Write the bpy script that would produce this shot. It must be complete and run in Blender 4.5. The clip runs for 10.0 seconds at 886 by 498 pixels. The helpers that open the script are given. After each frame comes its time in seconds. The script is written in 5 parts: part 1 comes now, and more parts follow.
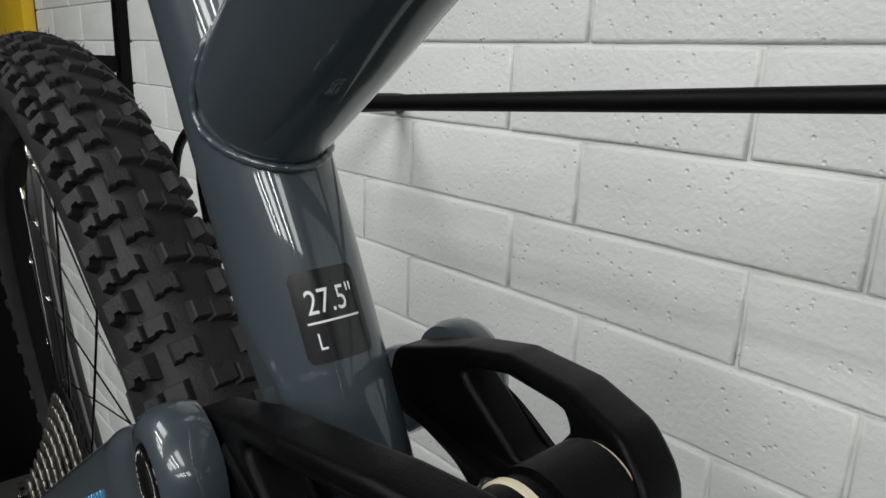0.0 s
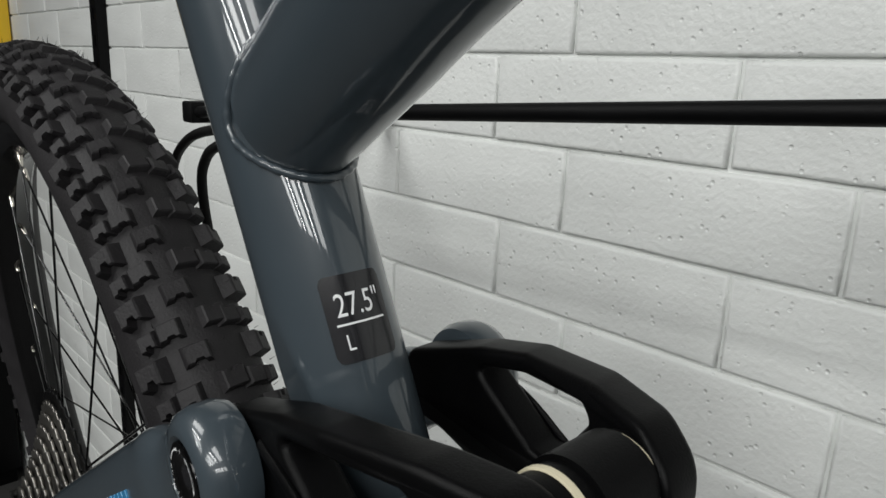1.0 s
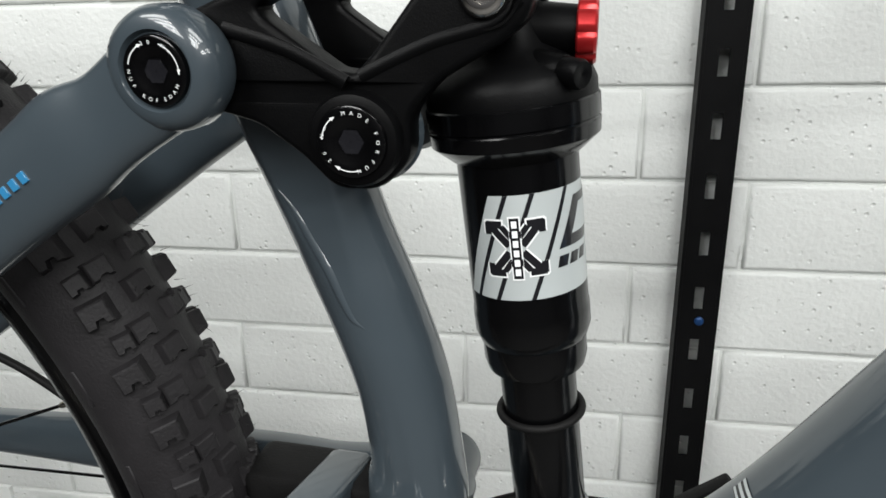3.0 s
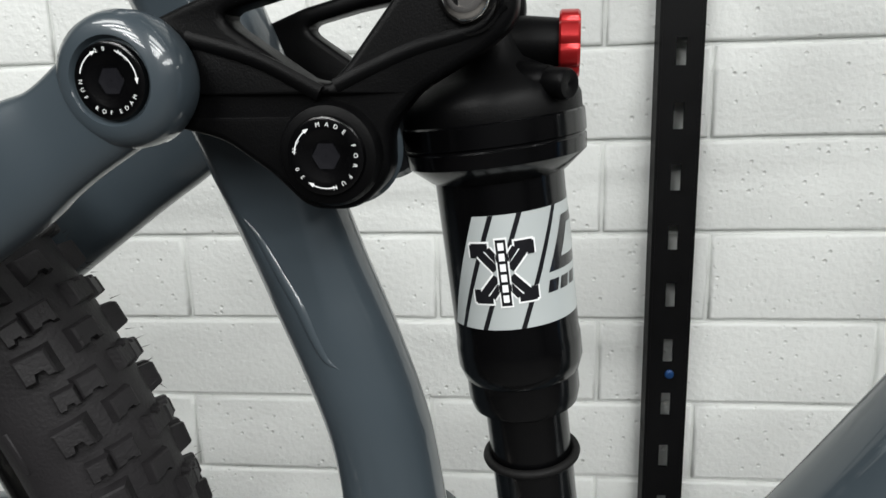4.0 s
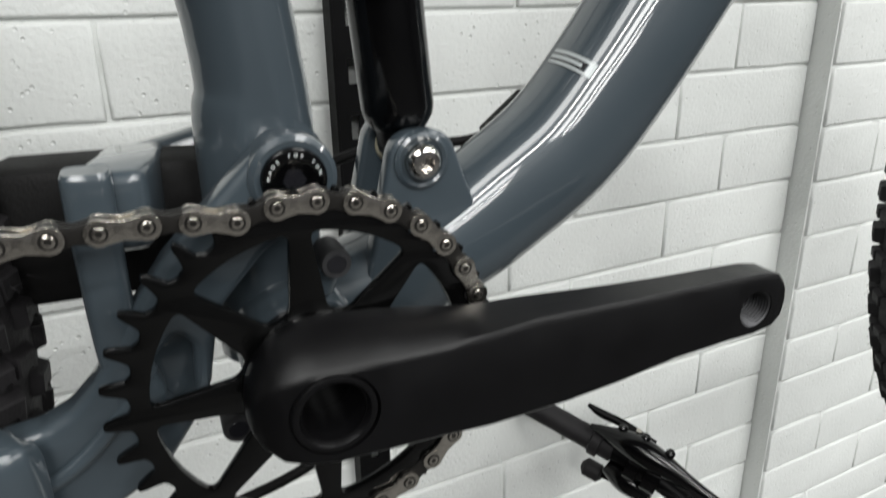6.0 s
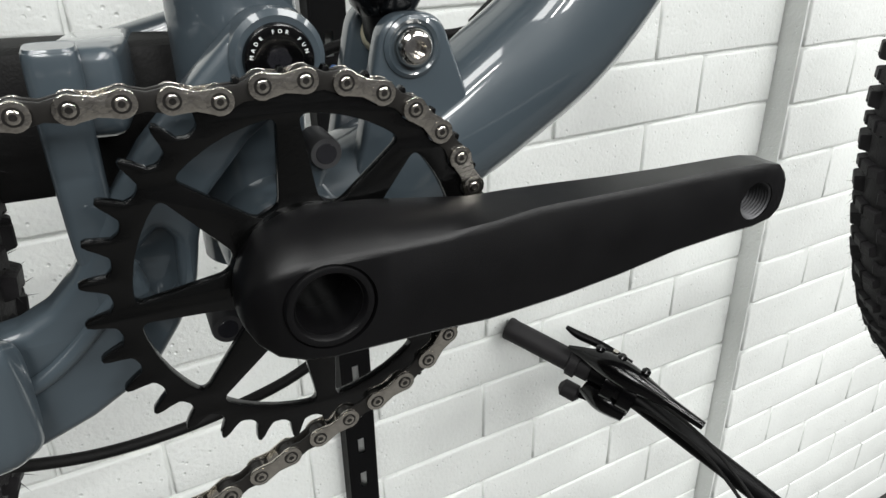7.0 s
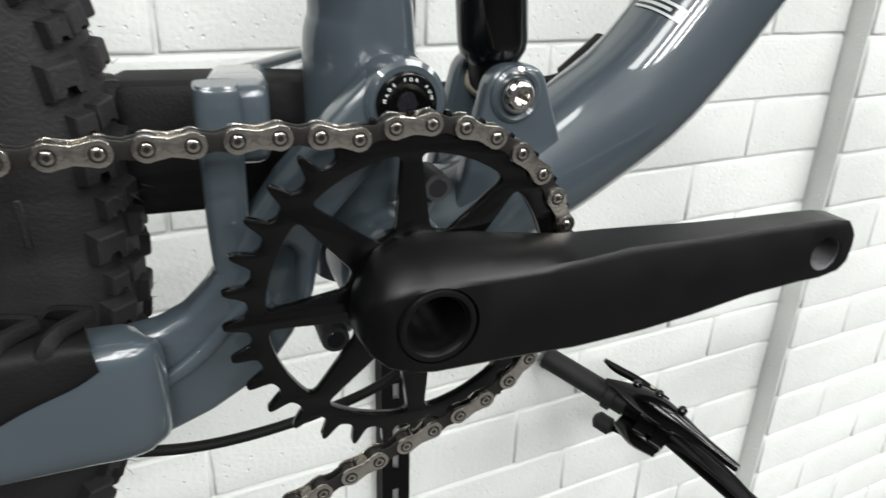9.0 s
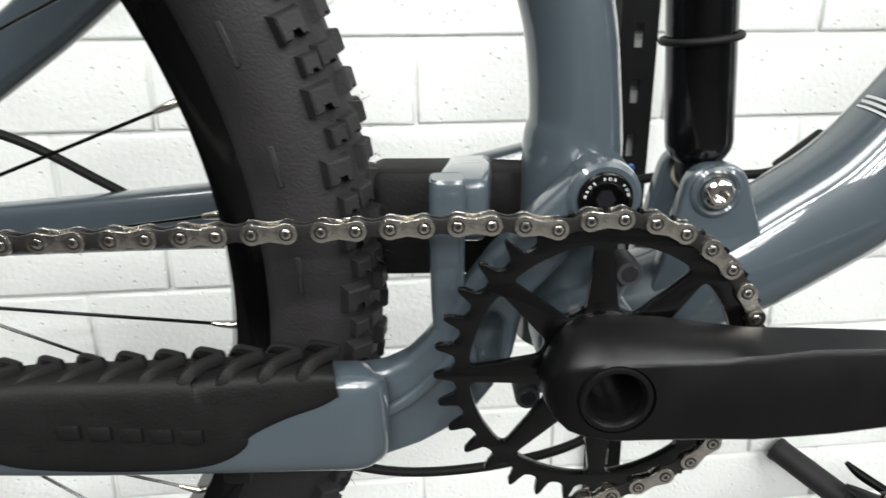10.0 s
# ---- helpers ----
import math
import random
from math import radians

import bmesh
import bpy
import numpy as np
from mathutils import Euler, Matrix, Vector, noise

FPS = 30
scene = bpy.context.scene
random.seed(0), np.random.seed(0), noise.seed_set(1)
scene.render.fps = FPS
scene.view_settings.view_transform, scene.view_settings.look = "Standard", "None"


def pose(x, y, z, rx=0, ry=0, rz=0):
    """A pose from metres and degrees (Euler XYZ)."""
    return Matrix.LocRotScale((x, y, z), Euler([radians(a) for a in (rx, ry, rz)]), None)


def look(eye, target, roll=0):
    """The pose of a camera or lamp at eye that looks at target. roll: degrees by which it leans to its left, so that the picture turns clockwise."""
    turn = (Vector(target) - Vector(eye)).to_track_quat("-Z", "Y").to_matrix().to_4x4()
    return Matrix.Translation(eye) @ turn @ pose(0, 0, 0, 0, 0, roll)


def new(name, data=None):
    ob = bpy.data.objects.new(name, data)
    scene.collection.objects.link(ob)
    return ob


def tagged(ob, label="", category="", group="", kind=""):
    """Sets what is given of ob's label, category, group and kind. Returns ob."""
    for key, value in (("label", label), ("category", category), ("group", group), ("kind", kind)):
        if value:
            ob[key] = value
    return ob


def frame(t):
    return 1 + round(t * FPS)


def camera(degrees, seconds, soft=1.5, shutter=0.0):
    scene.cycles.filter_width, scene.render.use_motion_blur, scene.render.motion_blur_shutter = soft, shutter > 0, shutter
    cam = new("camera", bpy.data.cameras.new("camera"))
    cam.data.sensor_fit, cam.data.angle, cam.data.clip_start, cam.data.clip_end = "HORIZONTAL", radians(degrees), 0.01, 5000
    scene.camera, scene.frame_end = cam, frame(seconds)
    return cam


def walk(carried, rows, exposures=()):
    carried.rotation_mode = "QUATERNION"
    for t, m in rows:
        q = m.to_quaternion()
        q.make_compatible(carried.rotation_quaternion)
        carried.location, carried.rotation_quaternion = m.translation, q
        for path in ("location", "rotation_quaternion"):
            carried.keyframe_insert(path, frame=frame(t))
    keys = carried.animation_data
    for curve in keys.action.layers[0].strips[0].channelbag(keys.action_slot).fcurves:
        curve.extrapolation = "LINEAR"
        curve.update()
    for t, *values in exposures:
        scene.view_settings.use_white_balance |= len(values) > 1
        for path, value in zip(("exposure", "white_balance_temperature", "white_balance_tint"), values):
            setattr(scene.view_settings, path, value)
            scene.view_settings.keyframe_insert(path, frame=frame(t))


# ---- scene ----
H = 1.40  # height of the bottom bracket over the floor
cam = camera(65.06, 10.0, soft=1.5, shutter=0.3)
PATH = [
    (0, (0.1023, -0.1162, 1.7680), (-0.6095, 0.5375, 1.5109), 2.18),
    (0.5, (0.1007, -0.1184, 1.7710), (-0.5971, 0.5525, 1.5203), 2.09),
    (1, (0.1016, -0.1330, 1.7699), (-0.5890, 0.5470, 1.5239), 2.54),
    (1.5, (0.1051, -0.1639, 1.7465), (-0.4443, 0.6285, 1.4816), 3.72),
    (1.8, (0.1105, -0.1952, 1.7297), (-0.2854, 0.6812, 1.4555), 2.41),
    (2, (0.1045, -0.2101, 1.7097), (-0.2099, 0.7001, 1.4403), 2.41),
    (2.5, (0.0642, -0.2403, 1.6868), (-0.1435, 0.6920, 1.3908), 0.41),
    (3, (0.0508, -0.2528, 1.6727), (-0.1119, 0.6823, 1.3579), -1.13),
    (3.2, (0.0514, -0.2523, 1.6696), (-0.0974, 0.6884, 1.3645), -1.85),
    (4.3, (0.0227, -0.2344, 1.6390), (-0.0113, 0.7443, 1.4363), -1.28),
    (4.5, (0.0032, -0.2301, 1.6264), (0.0637, 0.7421, 1.4004), -0.64),
    (5, (-0.0337, -0.2469, 1.6086), (0.2793, 0.6666, 1.3486), 0.25),
    (5.5, (-0.0476, -0.2712, 1.5671), (0.3974, 0.5850, 1.3046), -0.74),
    (6, (-0.0597, -0.2655, 1.5229), (0.3622, 0.5744, 1.1815), -0.95),
    (6.2, (-0.0607, -0.2642, 1.5122), (0.3624, 0.5587, 1.1328), -1.18),
    (7.3, (-0.0676, -0.2544, 1.5040), (0.3848, 0.5301, 1.0798), 0.08),
    (7.5, (-0.0691, -0.2517, 1.5043), (0.3942, 0.5281, 1.0832), 1.00),
    (8, (-0.0752, -0.2493, 1.5045), (0.4023, 0.5238, 1.0871), 1.82),
    (8.5, (-0.0827, -0.2562, 1.5098), (0.3965, 0.5163, 1.0932), 1.94),
    (9, (-0.0976, -0.2650, 1.5160), (0.3121, 0.5569, 1.1203), 1.80),
    (9.5, (-0.0921, -0.2824, 1.5287), (0.1517, 0.6170, 1.1659), -0.27),
    (10, (-0.0939, -0.3007, 1.5387), (0.0027, 0.6389, 1.2104), -0.48),
]
EXPOSURES = [(0, -0.62), (1.3, -0.57), (2, -0.25), (2.6, 0.02), (4.3, -0.15), (5, -0.40), (5.5, -0.36), (6.2, 0.02), (7.5, 0.20), (9, 0.37), (10, 0.68)]
walk(cam, [(t, look(eye, target, roll)) for t, eye, target, roll in PATH], EXPOSURES)

# ---- light ----
world = bpy.data.worlds.new("world")
scene.world = world
world.use_nodes = True
world.node_tree.nodes["Background"].inputs[0].default_value = (0.8, 0.85, 0.9, 1)
world.node_tree.nodes["Background"].inputs[1].default_value = 0.05


def tube_lamp(x, y, z, length, width, watts, rz=0.0):
    data = bpy.data.lights.new("ceiling_tube", "AREA")
    data.shape, data.size, data.size_y = "RECTANGLE", length, width
    data.energy, data.color = watts, (0.99, 1.0, 0.985)
    ob = new("ceiling_tube", data)
    ob.matrix_world = pose(x, y, z, 0, 0, rz)
    return ob


for lx in (-1.3, 0.9, 3.1):
    for ly, power, wide in ((-0.95, 22, 0.5), (-1.7, 26, 0.09), (-2.45, 38, 0.5), (-3.2, 32, 0.09), (-3.95, 42, 0.5)):
        tube_lamp(lx + 0.25, ly, 3.12, 1.2, wide, power)


# ---- materials ----
def material(name, base, rough=0.5, metal=0.0, coat=0.0, vary=0.15, scale=60.0, bump=0.0, bump_scale=300.0, spec=0.5, island=0.0, coat_rough=0.05):
    m = bpy.data.materials.new(name)
    m.use_nodes = True
    nt = m.node_tree
    b = nt.nodes["Principled BSDF"]
    b.inputs["Roughness"].default_value = rough
    b.inputs["Metallic"].default_value = metal
    b.inputs["Coat Weight"].default_value = coat
    b.inputs["Coat Roughness"].default_value = coat_rough
    b.inputs["Specular IOR Level"].default_value = spec
    tc = nt.nodes.new("ShaderNodeTexCoord")
    n1 = nt.nodes.new("ShaderNodeTexNoise")
    n1.inputs["Scale"].default_value, n1.inputs["Detail"].default_value = scale, 6
    n2 = nt.nodes.new("ShaderNodeTexNoise")
    n2.inputs["Scale"].default_value, n2.inputs["Detail"].default_value = scale * 0.13, 3
    nt.links.new(tc.outputs["Object"], n1.inputs["Vector"])
    nt.links.new(tc.outputs["Object"], n2.inputs["Vector"])
    add = nt.nodes.new("ShaderNodeMath")
    add.operation = "MULTIPLY_ADD"
    add.inputs[1].default_value = 0.6
    nt.links.new(n2.outputs["Fac"], add.inputs[0])
    half = nt.nodes.new("ShaderNodeMath")
    half.operation = "MULTIPLY"
    half.inputs[1].default_value = 0.4
    nt.links.new(n1.outputs["Fac"], half.inputs[0])
    nt.links.new(half.outputs[0], add.inputs[2])
    ramp = nt.nodes.new("ShaderNodeValToRGB")
    ramp.color_ramp.elements[0].position, ramp.color_ramp.elements[1].position = 0.3, 0.7
    ramp.color_ramp.elements[0].color = (*[c * (1 - vary) for c in base], 1)
    ramp.color_ramp.elements[1].color = (*[min(1, c * (1 + vary)) for c in base], 1)
    nt.links.new(add.outputs[0], ramp.inputs[0])
    colour = ramp.outputs[0]
    if island:
        info = nt.nodes.new("ShaderNodeObjectInfo")
        hsv = nt.nodes.new("ShaderNodeHueSaturation")
        mr = nt.nodes.new("ShaderNodeMapRange")
        mr.inputs["To Min"].default_value, mr.inputs["To Max"].default_value = 1 - island, 1 + island
        nt.links.new(info.outputs["Random"], mr.inputs["Value"])
        nt.links.new(mr.outputs[0], hsv.inputs["Value"])
        nt.links.new(colour, hsv.inputs["Color"])
        colour = hsv.outputs[0]
    nt.links.new(colour, b.inputs["Base Color"])
    rr = nt.nodes.new("ShaderNodeMapRange")
    rr.inputs["To Min"].default_value, rr.inputs["To Max"].default_value = max(0.02, rough * 0.8), min(1, rough * 1.2)
    nt.links.new(n1.outputs["Fac"], rr.inputs["Value"])
    nt.links.new(rr.outputs[0], b.inputs["Roughness"])
    if bump:
        n3 = nt.nodes.new("ShaderNodeTexNoise")
        n3.inputs["Scale"].default_value, n3.inputs["Detail"].default_value = bump_scale, 4
        nt.links.new(tc.outputs["Object"], n3.inputs["Vector"])
        bp = nt.nodes.new("ShaderNodeBump")
        bp.inputs["Strength"].default_value, bp.inputs["Distance"].default_value = bump, 0.001
        nt.links.new(n3.outputs["Fac"], bp.inputs["Height"])
        nt.links.new(bp.outputs[0], b.inputs["Normal"])
    return m


PAINT = material("slate_blue_gloss_paint", (0.0395, 0.0515, 0.061), 0.32, 0.0, 1.0, 0.08, 30, 0.05, 70, 0.3, coat_rough=0.04)
MATT_BLACK = material("black_anodised_alloy", (0.0018, 0.0018, 0.0020), 0.40, 0.0, 0.0, 0.2, 80, 0.12, 1800, 0.09)
SATIN_BLACK = material("satin_black_forged_alloy", (0.0022, 0.0021, 0.0024), 0.36, 0.0, 0.0, 0.2, 60, 0.13, 2600, 0.24)
GLOSS_BLACK = material("gloss_black_alloy", (0.0012, 0.0012, 0.0014), 0.16, 0.0, 0.0, 0.2, 80, spec=0.4)
RING_BLACK = material("worn_gloss_black_alloy", (0.0015, 0.0015, 0.0015), 0.16, 0.0, 0.0, 0.3, 120, 0.08, 900, 0.4)
RUBBER = material("tyre_rubber", (0.0125, 0.0114, 0.0125), 0.6, 0.0, 0.0, 0.45, 45, 0.35, 700, 0.3)
GUARD = material("black_moulded_rubber", (0.005, 0.0048, 0.0048), 0.6, 0.0, 0.0, 0.3, 60, 0.25, 900, 0.16)
STEEL = material("nickel_plated_steel", (0.64, 0.60, 0.54), 0.15, 1.0, 0.0, 0.35, 260, 0.3, 700)
SPROCKET_STEEL = material("greyed_sprocket_steel", (0.20, 0.19, 0.175), 0.38, 1.0, 0.0, 0.3, 260)
CHROME = material("polished_steel", (0.75, 0.72, 0.68), 0.12, 1.0, 0.0, 0.1, 200)
# dark steel of the inner links, also the painted shade in the pins
CHAIN_DARK = material("dark_steel_and_pin_shade", (0.012, 0.011, 0.010), 0.35, 0.3, 0.0, 0.3, 200)
THREAD = material("dark_bare_alloy", (0.065, 0.065, 0.068), 0.5, 0.8, 0.0, 0.2, 300)
GREY_METAL = material("bare_grey_alloy", (0.33, 0.33, 0.33), 0.45, 1.0, 0.0, 0.2, 300, 0.2, 1500)
RED = material("red_anodised_alloy", (0.42, 0.018, 0.02), 0.3, 0.6, 0.2, 0.15, 100)
NAVY = material("dark_blue_zinc", (0.01, 0.05, 0.16), 0.35, 0.3)
DIM_BLUE = material("muted_blue_print", (0.025, 0.17, 0.34), 0.3, 0.0, 0.8, 0.05, 40)
BLUE = material("bright_blue_decal", (0.02, 0.30, 0.72), 0.3, 0.0, 0.8, 0.03, 40)
WHITE = material("white_print", (0.78, 0.79, 0.79), 0.4, 0.0, 0.0, 0.03, 40)
SILVER = material("silver_grey_decal", (0.42, 0.45, 0.45), 0.38, 0.1, 0.3, 0.05, 60)
# black of the prints, also painted in as shade of bores and sockets
INK_AND_SHADE = material("black_print_and_hole_shade", (0.008, 0.008, 0.010), 0.25, 0.0, 0.3, 0.05, 40)
BRASS = material("cream_bushing", (0.55, 0.50, 0.36), 0.5, 0.0, 0.0, 0.1, 100)
RAIL_BLACK = material("black_powder_coat", (0.003, 0.003, 0.0033), 0.5, 0.0, 0.0, 0.25, 50, 0.2, 900, 0.12)
YELLOW = material("yellow_painted_steel", (0.75, 0.48, 0.02), 0.4, 0.0, 0.2, 0.1, 20)
# colours of the unseen shell, darkened to cut bounce and reflections
FLOOR = material("darkened_shell_floor", (0.035, 0.034, 0.033), 0.6, 0.0, 0.0, 0.15, 6, 0.3, 60)
CEIL = material("dimmed_shell_ceiling", (0.20, 0.20, 0.20), 0.8, 0.0, 0.0, 0.04, 5)
DARK_SHELL = material("dark_shell_wall", (0.045, 0.045, 0.048), 0.7, 0.0, 0.0, 0.04, 8)


def brick_material():
    m = material("white_painted_brick", (0.74, 0.755, 0.735), 0.5, 0.0, 0.0, 0.05, 22, 0.0, island=0.025)
    nt = m.node_tree
    b = nt.nodes["Principled BSDF"]
    tc = nt.nodes.new("ShaderNodeTexCoord")
    geo = nt.nodes.new("ShaderNodeNewGeometry")
    fine = nt.nodes.new("ShaderNodeTexNoise")
    fine.inputs["Scale"].default_value, fine.inputs["Detail"].default_value = 160, 5
    vor = nt.nodes.new("ShaderNodeTexVoronoi")
    vor.inputs["Scale"].default_value = 85
    broad = nt.nodes.new("ShaderNodeTexNoise")
    broad.inputs["Scale"].default_value = 30
    for n in (fine, vor, broad):
        nt.links.new(geo.outputs["Position"], n.inputs["Vector"])
    pit = nt.nodes.new("ShaderNodeMapRange")
    pit.inputs["From Min"].default_value, pit.inputs["From Max"].default_value = 0.06, 0.20
    nt.links.new(vor.outputs["Distance"], pit.inputs["Value"])
    mask = nt.nodes.new("ShaderNodeMapRange")
    mask.inputs["From Min"].default_value, mask.inputs["From Max"].default_value = 0.45, 0.6
    nt.links.new(broad.outputs["Fac"], mask.inputs["Value"])
    big = nt.nodes.new("ShaderNodeMath")
    big.operation = "MAXIMUM"
    nt.links.new(pit.outputs[0], big.inputs[0])
    nt.links.new(mask.outputs[0], big.inputs[1])
    mix = nt.nodes.new("ShaderNodeMath")
    mix.operation = "MULTIPLY_ADD"
    mix.inputs[1].default_value = 1.0
    nt.links.new(big.outputs[0], mix.inputs[0])
    nt.links.new(fine.outputs["Fac"], mix.inputs[2])
    bp = nt.nodes.new("ShaderNodeBump")
    bp.inputs["Strength"].default_value, bp.inputs["Distance"].default_value = 0.85, 0.0014
    nt.links.new(mix.outputs[0], bp.inputs["Height"])
    nt.links.new(bp.outputs[0], b.inputs["Normal"])
    return m


BRICK = brick_material()


# ---- builders ----
def part(name, bm, mat, parent=None, label="", smooth=True):
    me = bpy.data.meshes.new(name)
    bm.normal_update()
    bm.to_mesh(me)
    bm.free()
    return link(name, me, mat, parent, label, smooth)


def link(name, me, mat, parent=None, label="", smooth=True):
    if mat and not me.materials:
        me.materials.append(mat)
    if smooth:
        me.polygons.foreach_set("use_smooth", [True] * len(me.polygons))
        me.set_sharp_from_angle(angle=radians(38))
    ob = new(name, me)
    if parent:
        ob.parent = parent
    if label:
        tagged(ob, label)
    return ob


def spline(points, steps=8):
    """Catmull-Rom through points of any width."""
    p = [np.array(v, float) for v in points]
    p = [2 * p[0] - p[1]] + p + [2 * p[-1] - p[-2]]
    out = []
    for i in range(1, len(p) - 2):
        a, b, c, d = p[i - 1 : i + 3]
        for k in range(steps):
            t = k / steps
            out.append(0.5 * (2 * b + (c - a) * t + (2 * a - 5 * b + 4 * c - d) * t * t + (3 * b - a - 3 * c + d) * t**3))
    out.append(p[-2])
    return out


def sweep(rows, seg=28, steps=8, power=2.0, side=(0, 1, 0)):
    """A tube along rows of x, y, z, half width along side, half height across it; power over 2 squares the section."""
    bm = bmesh.new()
    pts = spline(rows, steps) if steps > 1 else [np.array(r, float) for r in rows]
    rings = []
    for i, r in enumerate(pts):
        c = Vector(r[:3])
        a, b = Vector(pts[max(0, i - 1)][:3]), Vector(pts[min(len(pts) - 1, i + 1)][:3])
        way = (b - a).normalized()
        s = Vector(side)
        s = (s - way * s.dot(way)).normalized()
        u = way.cross(s)
        ring = []
        for k in range(seg):
            t = 2 * math.pi * k / seg
            ct, st = math.cos(t), math.sin(t)
            ct = math.copysign(abs(ct) ** (2 / power), ct)
            st = math.copysign(abs(st) ** (2 / power), st)
            ring.append(bm.verts.new(c + s * (r[3] * ct) + u * (r[4] * st)))
        rings.append(ring)
    for a, b in zip(rings, rings[1:]):
        for k in range(seg):
            bm.faces.new((a[k], a[(k + 1) % seg], b[(k + 1) % seg], b[k]))
    bm.faces.new(rings[0][::-1])
    bm.faces.new(rings[-1])
    bmesh.ops.recalc_face_normals(bm, faces=bm.faces)
    return bm


def wire(rows, r, seg=12, steps=8):
    return sweep([(*p, r, r) for p in rows], seg, steps, side=(0.03, 0.7, 0.71))


def lathe(profile, base=(0, 0, 0), axis=(0, -1, 0), seg=40, closed=True):
    """Turn a profile of (along, radius) about the axis from base."""
    bm = bmesh.new()
    turn = Vector(axis).to_track_quat("Z", "Y").to_matrix()
    rings = []
    for h, r in profile:
        rings.append([bm.verts.new(Vector(base) + turn @ Vector((r * math.cos(2 * math.pi * k / seg), r * math.sin(2 * math.pi * k / seg), h))) for k in range(seg)])
    for a, b in zip(rings, rings[1:]):
        for k in range(seg):
            bm.faces.new((a[k], a[(k + 1) % seg], b[(k + 1) % seg], b[k]))
    if closed:
        bm.faces.new(rings[0][::-1])
        bm.faces.new(rings[-1])
    bmesh.ops.recalc_face_normals(bm, faces=bm.faces)
    return bm


def box(x0, x1, y0, y1, z0, z1, bevel=0.0, seg=2):
    bm = bmesh.new()
    bmesh.ops.create_cube(bm, size=1, matrix=Matrix.LocRotScale(((x0 + x1) / 2, (y0 + y1) / 2, (z0 + z1) / 2), None, (x1 - x0, y1 - y0, z1 - z0)))
    if bevel:
        bmesh.ops.bevel(bm, geom=bm.edges[:], offset=bevel, segments=seg, profile=0.5, affect="EDGES")
    return bm


def curve_mesh(curve):
    ob = bpy.data.objects.new("outline", curve)
    scene.collection.objects.link(ob)
    me = bpy.data.meshes.new_from_object(ob.evaluated_get(bpy.context.evaluated_depsgraph_get()))
    bpy.data.objects.remove(ob)
    bpy.data.curves.remove(curve)
    me.materials.clear()
    bm = bmesh.new()
    bm.from_mesh(me)
    bmesh.ops.remove_doubles(bm, verts=bm.verts, dist=0.000004)
    bm.to_mesh(me)
    bm.free()
    return me


def plate(loops, half, bevel=0.0, res=2):
    """A plate in the x-z plane with the outer loop first and holes after it, half as thick as given to either side of y = 0."""
    c = bpy.data.curves.new("outline", "CURVE")
    c.dimensions, c.fill_mode = "2D", "BOTH"
    c.extrude, c.bevel_depth, c.bevel_resolution, c.offset = max(half - bevel, 0.00001), bevel, res, -bevel
    for loop in loops:
        s = c.splines.new("POLY")
        s.points.add(len(loop) - 1)
        for p, (x, z) in zip(s.points, loop):
            p.co = (x, z, 0, 1)
        s.use_cyclic_u = True
    me = curve_mesh(c)
    me.transform(Matrix.Rotation(radians(90), 4, "X"))
    return me


def letters(body, size, thick=0.0):
    c = bpy.data.curves.new("letters", "FONT")
    c.body, c.size, c.align_x, c.align_y = body, size, "CENTER", "CENTER"
    c.extrude, c.resolution_u = thick, 3
    return curve_mesh(c)


def rounded(points, r, seg=5):
    """A closed outline with its corners rounded; r one radius or one per corner."""
    out, n = [], len(points)
    for i, p in enumerate(points):
        p, a, b = (Vector(points[k % n][:2]) for k in (i, i - 1, i + 1))
        q = r[i] if isinstance(r, (list, tuple)) else r
        u, v = (a - p).normalized(), (b - p).normalized()
        ang = max(u.angle(v), 0.05)
        d = min(q / math.tan(ang / 2), (a - p).length * 0.49, (b - p).length * 0.49)
        s, e = p + u * d, p + v * d
        for k in range(seg + 1):
            t = k / seg
            out.append(tuple((1 - t) ** 2 * s + 2 * t * (1 - t) * p + t * t * e))
    return out


def circle(cx, cz, r, seg=32):
    return [(cx + r * math.cos(2 * math.pi * k / seg), cz + r * math.sin(2 * math.pi * k / seg)) for k in range(seg)]


def drill(ob, cutters):
    """Cut the closed shapes out of a mesh object for good."""
    made = []
    for bm in cutters:
        me = bpy.data.meshes.new("cutter")
        bm.to_mesh(me)
        bm.free()
        c = new("cutter", me)
        c.parent = ob.parent
        made.append(c)
        mod = ob.modifiers.new("hole", "BOOLEAN")
        mod.operation, mod.object, mod.solver = "DIFFERENCE", c, "EXACT"
    bpy.context.view_layer.update()
    me = bpy.data.meshes.new_from_object(ob.evaluated_get(bpy.context.evaluated_depsgraph_get()))
    ob.modifiers.clear()
    ob.data = me
    me.set_sharp_from_angle(angle=radians(38))
    for c in made:
        bpy.data.objects.remove(c)


def placed(ob, m):
    ob.matrix_basis = m
    return ob


def root(name, label, category, m=Matrix.Identity(4), group=""):
    ob = new(name)
    ob.matrix_basis = m
    return tagged(ob, label, category, group)


# ---- room ----
WALL_Y = 0.4804


